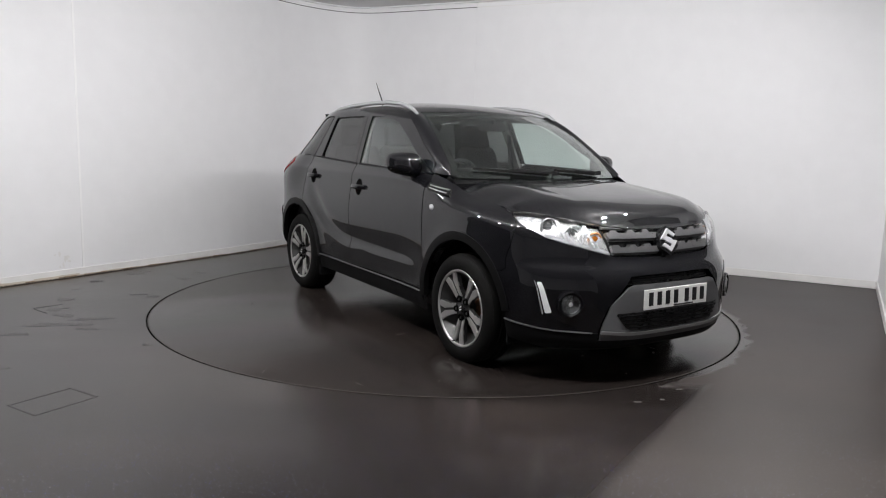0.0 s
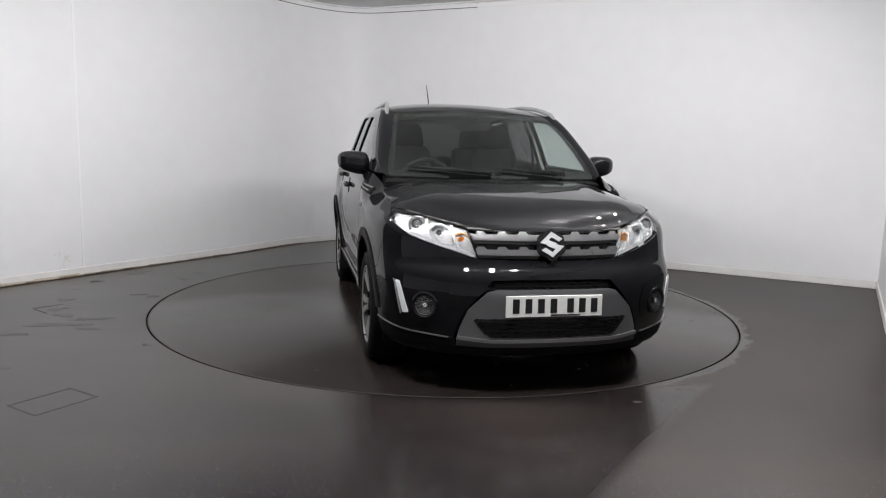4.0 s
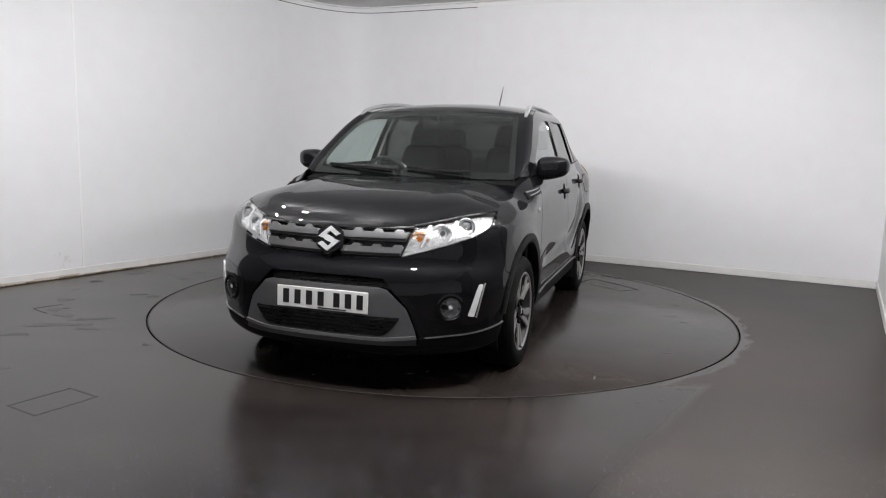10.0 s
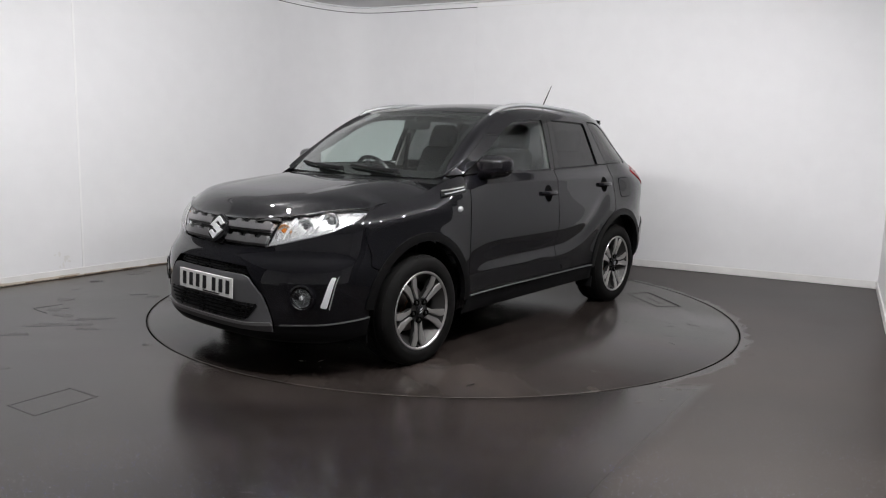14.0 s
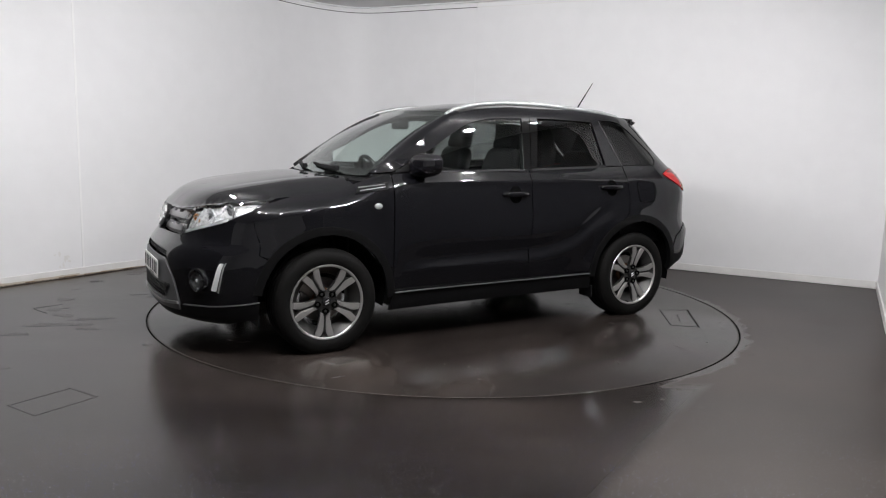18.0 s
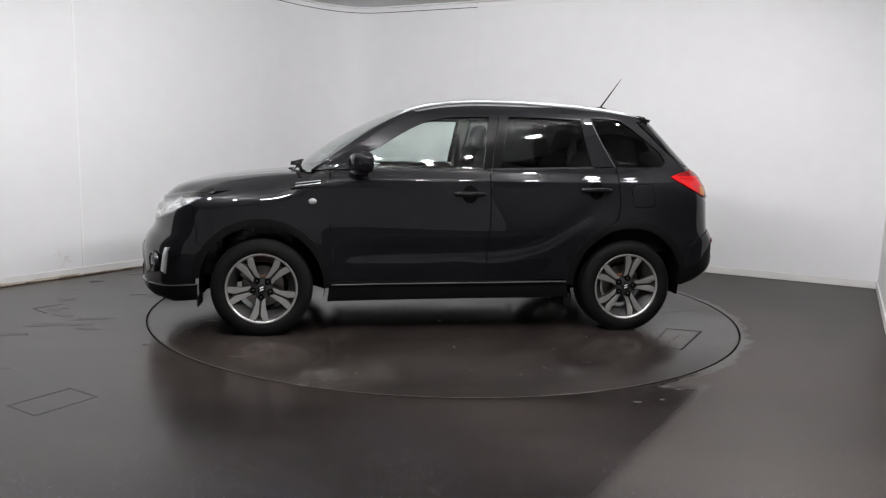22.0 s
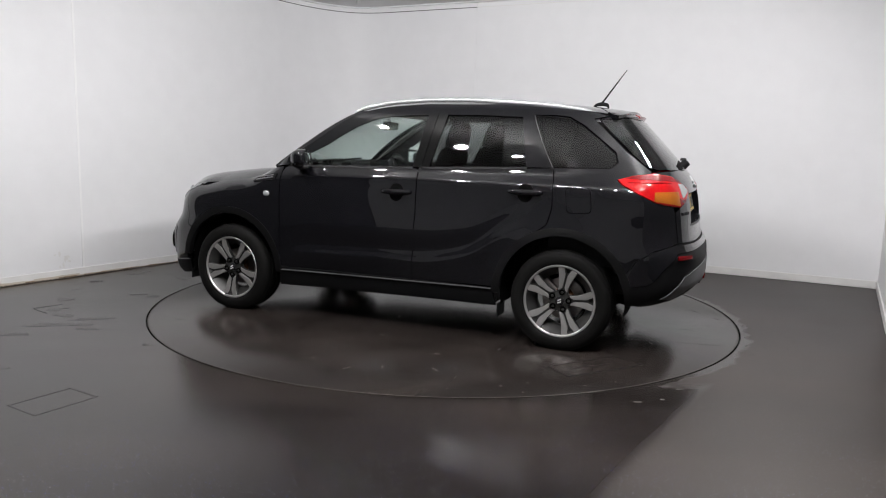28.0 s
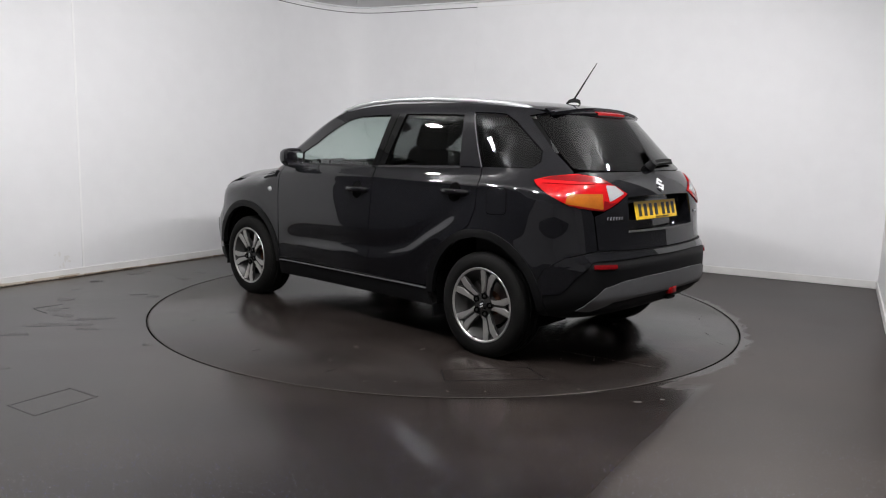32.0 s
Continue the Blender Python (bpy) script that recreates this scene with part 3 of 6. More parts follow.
def turntable():
    t = tagged(new("turntable"), "large round flush vehicle turntable of dark vinyl, slowly turning", "turntable")
    bm = bmesh.new()
    top = [bm.verts.new((x, y, 0)) for x, y in ring_pts(TABLE_R - 0.0015, 160)]
    rim = [bm.verts.new((x, y, -0.001)) for x, y in ring_pts(TABLE_R, 160)]
    low = [bm.verts.new((x, y, -0.05)) for x, y in ring_pts(TABLE_R, 160)]
    bm.faces.new(top)
    for i in range(160):
        j = (i + 1) % 160
        bm.faces.new((rim[i], rim[j], top[j], top[i]))
        bm.faces.new((low[i], low[j], rim[j], rim[i]))
    part("deck", bm, M_TABLE, t)
    # thin pale ring: light catching the rim, painted into the colour
    bm = bmesh.new()
    inn = [bm.verts.new((x, y, 0.0006)) for x, y in ring_pts(TABLE_R - 0.0065, 160)]
    out = [bm.verts.new((x, y, 0.0006)) for x, y in ring_pts(TABLE_R - 0.0020, 160)]
    for i in range(160):
        j = (i + 1) % 160
        bm.faces.new((inn[i], out[i], out[j], inn[j]))
    part("rim_glint", bm, M_PALE, t, "pale ring painted as light catching the table rim")
    hatch = [(0.42, 1.705), (0.445, 1.900), (-0.125, 1.962), (-0.09, 1.735)]
    bm = bmesh.new()
    for a, b, w in zip(hatch, hatch[1:] + hatch[:1], (0.009, 0.014, 0.010, 0.007)):
        strip(bm, a, b, w, 0.001)
    part("hatch_outline", bm, M_MARK, t, "dark outline of an inspection hatch")
    rnd = random.Random(3)
    bm = bmesh.new()
    for k in range(46):
        r, a = TABLE_R * math.sqrt(rnd.uniform(0.05, 0.95)), rnd.uniform(0, 6.283)
        blob(bm, r * math.cos(a), r * math.sin(a), rnd.uniform(0.01, 0.05), rnd.uniform(0.003, 0.009), rnd.uniform(0, 3), rnd)
    for x0, y0, x1, y1, w in ((0.996, 1.59, 1.066, 1.638, 0.008), (-1.06, 1.50, -1.10, 1.56, 0.010), (0.30, 1.80, 0.05, 1.84, 0.012)):
        strip(bm, (x0, y0), (x1, y1), w, 0.0009)
    # a faint row of tread prints
    for k in range(26):
        f = k / 25 + rnd.uniform(-0.01, 0.01)
        blob(bm, -0.47 - 0.44 * f, 1.49 + 0.42 * f, 0.010, 0.005, 0.3, rnd)
        blob(bm, -0.44 - 0.44 * f, 1.45 + 0.42 * f, 0.008, 0.004, 0.3, rnd)
    part("scuffs", bm, M_SMEAR, t, "dark tyre scuffs", kind="stuff")
    bm = bmesh.new()
    for k in range(60):
        r, a = TABLE_R * math.sqrt(rnd.uniform(0.05, 0.97)), rnd.uniform(0, 6.283)
        blob(bm, r * math.cos(a), r * math.sin(a), rnd.uniform(0.004, 0.013), rnd.uniform(0.003, 0.007), rnd.uniform(0, 3), rnd)
    part("pale_specks", bm, M_PALE, t, "pale specks of dirt", kind="stuff")
    return t


def wall_marks():
    """Thin scratches and a smudge low on the walls."""
    def on_wall(bm, a, b, s, z, half, tall, slope=0.0):
        a, b = Vector(a), Vector(b)
        t = (b - a).normalized()
        n = Vector((t.y, -t.x)) * 0.0012
        rim = [(-1, 0), (-0.5, 0.8), (0.4, 1), (1, 0.2), (0.5, -0.9), (-0.4, -0.7)]
        vs = []
        for u, v in rim:
            q = a + t * (s + u * half) + n
            vs.append(bm.verts.new((q.x, q.y, z + v * tall + slope * u * half)))
        bm.faces.new(vs)
    for s, z, h, w, sl in ((0.25, 0.662, 0.13, 0.0016, -0.01), (0.23, 0.506, 0.05, 0.0016, 0.02), (0.42, 0.655, 0.04, 0.0012, 0.0)):
        bm = bmesh.new()
        on_wall(bm, (1.47, 2.51), (4.16, 1.165), s, z, h, w, sl)
        part("wall_scratch", bm, M_SMUDGE, None, "thin grey scratch on the white wall", smooth=False, category="wall mark")
    bm = bmesh.new()
    rnd = random.Random(8)
    for k in range(9):
        on_wall(bm, (-3.68, 0.18), (-3.295, 0.785), rnd.uniform(0.45, 0.68), rnd.uniform(0.10, 0.22), rnd.uniform(0.008, 0.022), rnd.uniform(0.004, 0.03), rnd.uniform(-0.8, 0.2))
    part("wall_smudges", bm, M_SMUDGE, None, "faint grey smudges low on the white wall", smooth=False, kind="stuff")


studio()
floor_marks()
wall_marks()
table = turntable()
# flood lights hang in an arc on the camera's side of the table, tipped towards it
for lx, ly in ((2.45, -0.75), (2.0, -1.50), (1.62, -2.20), (1.05, -2.80), (0.60, -3.10), (-0.17, -3.15), (-0.90, -2.85), (-1.35, -2.45), (-1.95, -1.65), (-2.40, -0.85)):
    ceiling_light((lx, ly, ROOM_H - 0.14), math.degrees(math.atan2(-ly, -lx)) + 180)


# ---- the car: its outer surface ----
# widest plan line, from the nose round the left side to the tail (x forward, y left)
PLAN = [(2.11, 0), (2.105, 0.2), (2.075, 0.40), (2.01, 0.56), (1.93, 0.68), (1.85, 0.775), (1.74, 0.835), (1.6, 0.862), (1.25, 0.876),
        (0.9, 0.870), (0.3, 0.865), (-0.3, 0.863), (-0.8, 0.863), (-1.25, 0.868), (-1.55, 0.848), (-1.75, 0.805), (-1.9, 0.73), (-1.99, 0.60),
        (-2.035, 0.42), (-2.055, 0.2), (-2.06, 0)]


def spline(points, n=3000):
    """Natural cubic through points, by chord length: tables of u and of the coordinates."""
    p = np.array(points, float)
    t = np.concatenate([[0], np.cumsum(np.hypot(*np.diff(p, axis=0).T))])
    m = len(t)
    A, B = np.zeros((m, m)), np.zeros((m, p.shape[1]))
    A[0, 0] = A[-1, -1] = 1
    h = np.diff(t)
    for i in range(1, m - 1):
        A[i, i - 1], A[i, i], A[i, i + 1] = h[i - 1], 2 * (h[i - 1] + h[i]), h[i]
        B[i] = 6 * ((p[i + 1] - p[i]) / h[i] - (p[i] - p[i - 1]) / h[i - 1])
    M = np.linalg.solve(A, B)
    u = np.linspace(0, t[-1], n)
    i = np.clip(np.searchsorted(t, u) - 1, 0, m - 2)
    a, b, hh = (t[i + 1] - u)[:, None], (u - t[i])[:, None], h[i][:, None]
    q = M[i] * a ** 3 / (6 * hh) + M[i + 1] * b ** 3 / (6 * hh) + (p[i] / hh - M[i] * hh / 6) * a + (p[i + 1] / hh - M[i + 1] * hh / 6) * b
    return u, q


U_TAB, C_TAB = spline(PLAN)
U_END = U_TAB[-1]
SIDE = [(0.10, 0.74), (0.18, 0.79), (0.25, 0.825), (0.34, 0.848), (0.45, 0.858), (0.56, 0.863), (0.70, 0.867), (0.85, 0.866), (0.95, 0.860), (1.02, 0.848),
        (1.06, 0.834), (1.10, 0.813), (1.20, 0.778), (1.30, 0.742), (1.40, 0.704), (1.47, 0.673), (1.51, 0.645), (1.54, 0.605), (1.57, 0.54)]
NOSE = [(0.10, 0.30), (0.168, 0.163), (0.20, 0.06), (0.229, 0.012), (0.28, 0.0), (0.53, 0.0), (0.59, 0.014), (0.620, 0.028), (0.634, 0.039), (0.662, 0.062), (0.70, 0.080), (0.79, 0.100), (0.86, 0.135),
        (0.92, 0.19), (1.0, 0.26), (1.6, 0.9)]
TAIL = [(0.10, 0.45), (0.28, 0.24), (0.35, 0.085), (0.42, 0.014), (0.46, 0.0), (0.62, 0.0), (0.66, 0.018), (0.70, 0.045), (0.80, 0.060), (0.92, 0.074), (1.0, 0.092), (1.06, 0.114),
        (1.10, 0.138), (1.14, 0.170), (1.30, 0.312), (1.46, 0.462), (1.57, 0.57)]
SEAM = [(0.75, 1.12), (0.85, 1.095), (0.95, 1.055), (1.05, 1.012), (1.15, 0.984), (1.43, 0.950), (1.60, 0.924), (1.8, 0.915)]   # hood seam: height along x
SWEEP = [(0.9, 0.535), (0.2, 0.55), (-0.3, 0.565), (-0.6, 0.625), (-0.85, 0.765), (-1.1, 0.90)]
REAR_IN = [(0.6, 0.0), (0.0, 0.010), (-0.5, 0.026), (-1.0, 0.045), (-1.57, 0.070), (-2.1, 0.10)]
FRONT_IN = [(-0.1, 0.0), (0.3, 0.004), (0.5, 0.013), (0.8, 0.038), (0.95, 0.055), (1.2, 0.085), (2.2, 0.15)]
GREENHOUSE = [(1.75, 0.0), (1.25, 0.016), (0.9, 0.006), (0.3, -0.003), (0.0, -0.005), (-0.3, -0.005), (-0.8, 0.001), (-1.25, 0.011), (-1.55, 0.006), (-1.8, 0.0)]
ARCH_F, ARCH_R = (1.25, 0.33), (-1.25, 0.335)


def shell(u, z):
    """The body's skin: u runs round the plan (negative on the right side), z up."""
    u, z = np.broadcast_arrays(np.asarray(u, float), np.asarray(z, float))
    hand = np.where(u < 0, -1.0, 1.0)
    v = np.abs(u)
    over = v > U_END
    v = np.where(over, 2 * U_END - v, v)
    hand = np.where(over, -hand, hand)
    cx, cy = np.interp(v, U_TAB, C_TAB[:, 0]), np.interp(v, U_TAB, C_TAB[:, 1])
    fx = smooth01((cx - 0.85) / 1.05)
    rx = smooth01((-cx - 0.75) / 1.15)
    x = cx - fx * pchip(NOSE, z) + rx * pchip(TAIL, z)
    # the window band is gently convex along its length
    cy = cy - pchip(GREENHOUSE, cx) * smooth01((z - 0.97) / 0.14)
    s = pchip(SIDE, z) / 0.867
    haunch = smooth01((-cx - 1.15) / 0.5)
    lean = smooth01((z - 0.68) / 0.3) * (1 - haunch) + smooth01((z - 0.98) / 0.32) * haunch
    s = s * (1 - pchip(REAR_IN, cx) * lean) * (1 - pchip(FRONT_IN, cx) * smooth01((z - 0.98) / 0.14))
    y = cy * s
    # tail lamps bulge a little
    y = y + 0.020 * np.exp(-((cx + 1.84) / 0.16) ** 2) * np.exp(-((z - 0.97) / 0.13) ** 2)
    # the wings roll over into the bonnet seam
    top = pchip(SEAM, x)
    roll = np.clip((z - (top - 0.11)) / 0.11, 0, 1.4) * smooth01((x - 0.72) / 0.35)
    y = y - 0.105 * (1 - 0.55 * smooth01((x - 1.42) / 0.28)) * roll ** 2.2 * smooth01(cy / 0.7)
    # hollow along the foot of the doors, sweeping up to the rear arch
    zc = pchip(SWEEP, x)
    low = np.clip((zc - z) / 0.055, 0, 1)
    crisp = smooth01((x + 0.30) / 0.30)
    hollow = np.where(z > zc, np.exp(-((z - zc) / 0.075) ** 2), crisp * np.cos(np.pi / 2 * low) + (1 - crisp) * 0.5 * (1 + np.cos(np.pi * np.clip((zc - z) / 0.085, 0, 1))))
    # below its lower edge the skin tucks under
    tuck = smooth01((zc - 0.055 - z) / 0.16)
    y = y - (0.019 * hollow + 0.012 * tuck) * smooth01((0.80 - x) / 0.35) * smooth01((x + 1.12) / 0.25)
    # shoulder crease under the windows
    y = y + 0.006 * np.exp(-((z - 1.035) / 0.022) ** 2) * smooth01((0.9 - x) / 0.3) * smooth01((x + 1.7) / 0.3)
    for ax, az in (ARCH_F, ARCH_R):
        r = np.hypot(x - ax, z - az)
        y = y + 0.007 * np.exp(-((r - 0.43) / 0.055) ** 2) * smooth01(cy / 0.6)
    return np.stack([x, y * hand, z], -1)


def at_x(x, z):
    """The u on the left side at which the skin has that x at height z."""
    u = np.linspace(0, U_END, 1500)
    p = shell(u, np.full_like(u, z))[:, 0]
    return float(np.interp(-x, -p, u))


_XG, _ZG = np.linspace(-1.80, 1.80, 361), np.linspace(0.15, 0.85, 71)
_UG = np.array([np.interp(-_XG, -shell(np.linspace(0, U_END, 1500), np.full(1500, z))[:, 0], np.linspace(0, U_END, 1500)) for z in _ZG])


def u_low(x, z):
    """at_x for many points of the lower body at once."""
    i = np.clip((z - 0.15) / 0.01, 0, 69.99)
    j = np.clip((x + 1.80) / 0.01, 0, 359.99)
    a, b = i.astype(int), j.astype(int)
    f, g = i - a, j - b
    return (_UG[a, b] * (1 - f) * (1 - g) + _UG[a + 1, b] * f * (1 - g) + _UG[a, b + 1] * (1 - f) * g + _UG[a + 1, b + 1] * f * g)


def at_y(y, z, rear=False):
    u = np.linspace(0, U_END, 1500)
    p = shell(u, np.full_like(u, z))
    if rear:
        k = u > U_END * 0.72
        return float(np.interp(y, p[k, 1][::-1], u[k][::-1]))
    k = u < U_END * 0.26
    return float(np.interp(y, p[k, 1], u[k]))


def uz(points):
    """Outline corners: ('x', x, z), ('y', y, z) on the nose, ('r', y, z) on the tail."""
    out = []
    for k, a, z in points:
        out.append((at_x(a, z) if k == "x" else at_y(a, z, k == "r"), z))
    return out


def side_outline(points):
    return uz([("x", x, z) for x, z in points])


def hand_of(s):
    return (lambda u, z: shell(u * s, z)) if s > 0 else (lambda u, z: shell(-u, z))


def arch_arc(c, r, a0, a1, n=22):
    return [(c[0] + r * math.cos(radians(a0 + (a1 - a0) * k / n)), c[1] + r * math.sin(radians(a0 + (a1 - a0) * k / n))) for k in range(n + 1)]


def both(points, rear=False):
    """A half outline (from the centre line out and back to it) made whole across the centre line."""
    if rear:
        m = [(2 * U_END - u, z) for u, z in points]
    else:
        m = [(-u, z) for u, z in points]
    return points + m[::-1]


car = tagged(new("car"), "black metallic compact five-door SUV with silver roof rails and alloy wheels", "car")

HOOD = [(2.05, 0.915), (1.93, 0.938), (1.85, 0.955), (1.726, 0.984), (1.526, 1.016), (1.324, 1.042), (1.163, 1.057), (0.95, 1.068)]
NOSE_Y = (0.0, 0.2, 0.30, 0.40, 0.48, 0.55, 0.61, 0.66, 0.70, 0.755)
NOSE_Z = (0.842, 0.847, 0.853, 0.863, 0.878, 0.893, 0.907, 0.917, 0.923, 0.926)
NOSE_X = tuple(float(shell(np.array([at_y(y, z)]), np.array([z]))[0, 0]) + 0.004 for y, z in zip(NOSE_Y, NOSE_Z))


def hood_top(x, a):
    z = pchip(HOOD, x) + 0.006 - 0.082 * (a / (0.74 + 0.04 * smooth01((x - 1.42) / 0.2))) ** 4
    # raised centre field between two ridges that run back to the screen
    ridge = 0.50 + 0.05 * (1.2 - x)
    return z + 0.006 * smooth01((a - ridge + 0.10) / 0.10) * (1 - smooth01((a - ridge - 0.02) / 0.16)) * smooth01((1.95 - x) / 0.4)


def hood(x, y):
    """Bonnet: an upper face that bends down to the nose edge."""
    x, y = np.broadcast_arrays(np.asarray(x, float), np.asarray(y, float))
    a = np.abs(y)
    ex, ez = pchip(list(zip(NOSE_Y, NOSE_X)), a), pchip(list(zip(NOSE_Y, NOSE_Z)), a)
    back = np.maximum(ex - x, 0)
    z = hood_top(x, a) - (hood_top(ex, a) - ez) * np.exp(-(back / 0.070) ** 1.45) * (x > 1.55)
    return np.stack([x, y, z], -1)


ROOF = [(0.50, 1.40), (0.36, 1.490), (0.28, 1.520), (0.15, 1.552), (0.0, 1.574), (-0.3, 1.592), (-0.7, 1.590), (-1.1, 1.572), (-1.35, 1.552), (-1.5, 1.533), (-1.7, 1.50)]
ROOF_DROP = 0.047
_RX = np.linspace(-1.30, 0.40, 100)
_RY = np.array([float(shell(np.array([at_x(x, float(pchip(ROOF, x)) - ROOF_DROP)]), np.array([float(pchip(ROOF, x)) - ROOF_DROP]))[0, 1]) for x in _RX])


def roof_edge(x):
    return np.interp(x, _RX, _RY) - 0.22 * np.maximum(-1.30 - x, 0)


def roof(x, y):
    x, y = np.broadcast_arrays(np.asarray(x, float), np.asarray(y, float))
    e = roof_edge(x)
    return np.stack([x, y, pchip(ROOF, x) - ROOF_DROP * np.abs(y / e) ** 2.3], -1)


def screen(s, v):
    """Windscreen: s from -1 to 1 across, v from 0 at the cowl to 1 at the roof."""
    s, v = np.broadcast_arrays(np.asarray(s, float), np.asarray(v, float))
    w = 0.705 - 0.145 * v
    x = 1.085 - 0.755 * v - (0.150 - 0.085 * v) * s * s
    z = 1.068 + 0.443 * v + 0.045 * np.sin(np.pi * np.clip(v, 0, 1)) - 0.018 * v * s * s
    return np.stack([x, w * s, z], -1)


# half of the plain silver figure on the badges
FIGURE = [(-0.064, 0.788), (0.0, 0.843), (0.059, 0.808), (0.038, 0.795), (0.0, 0.818), (-0.018, 0.802), (0.028, 0.785), (0.010, 0.772)]
M_LENS = material("projector_lens_glass", (0.17, 0.175, 0.18), 0.06, metal=0.5, coat=1.0, scale=60, rvary=0.02)
M_LINER = material("wheel_well_black", (0.002, 0.002, 0.002), 0.9, spec=0.05)


def whole_front(name, pts, mat, parent=car, **k):
    return sheet(name, both(uz(pts)), shell, mat, parent, **k)


def whole_rear(name, pts, mat, parent=car, **k):
    return sheet(name, both(uz(pts), True), shell, mat, parent, **k)


WIN_F = [(0.790, 1.092), (0.625, 1.176), (0.480, 1.248), (0.380, 1.312), (0.291, 1.363), (0.215, 1.400), (0.141, 1.427), (0.040, 1.447), (-0.10, 1.457), (-0.262, 1.460), (-0.212, 1.122), (0.3, 1.108)]
WIN_R = [(-0.315, 1.124), (-0.392, 1.465), (-0.65, 1.465), (-0.915, 1.457), (-0.985, 1.150)]
WIN_Q = [(-1.150, 1.152), (-0.990, 1.472), (-1.10, 1.472), (-1.215, 1.462), (-1.30, 1.415), (-1.40, 1.338), (-1.515, 1.250), (-1.535, 1.19), (-1.500, 1.158)]
A_OUT = [(0.915, 1.085), (0.76, 1.178), (0.60, 1.275), (0.50, 1.345), (0.41, 1.405), (0.33, 1.45), (0.245, 1.487)]
LAMP_LOW = [("y", 0.385, 0.708), ("y", 0.50, 0.737), ("y", 0.62, 0.772), ("y", 0.70, 0.803), ("x", 1.755, 0.838), ("x", 1.685, 0.872), ("x", 1.64, 0.898)]
LAMP_TOP = [("x", 1.585, 0.920), ("x", 1.66, 0.921), ("y", 0.75, 0.922), ("y", 0.70, 0.919), ("y", 0.66, 0.913), ("y", 0.61, 0.903), ("y", 0.55, 0.889), ("y", 0.48, 0.874), ("y", 0.430, 0.865)]
TAIL_LAMP = [("x", -1.560, 1.088), ("x", -1.64, 1.112), ("x", -1.73, 1.124), ("r", 0.64, 1.128), ("r", 0.545, 1.112), ("r", 0.385, 1.022), ("r", 0.49, 0.972), ("r", 0.595, 0.930), ("r", 0.66, 0.936), ("x", -1.80, 0.958), ("x", -1.68, 1.015), ("x", -1.59, 1.063)]


def roof_line(x0, x1, n=14):
    return [(x0 + (x1 - x0) * k / n, float(pchip(ROOF, x0 + (x1 - x0) * k / n)) - ROOF_DROP) for k in range(n + 1)]


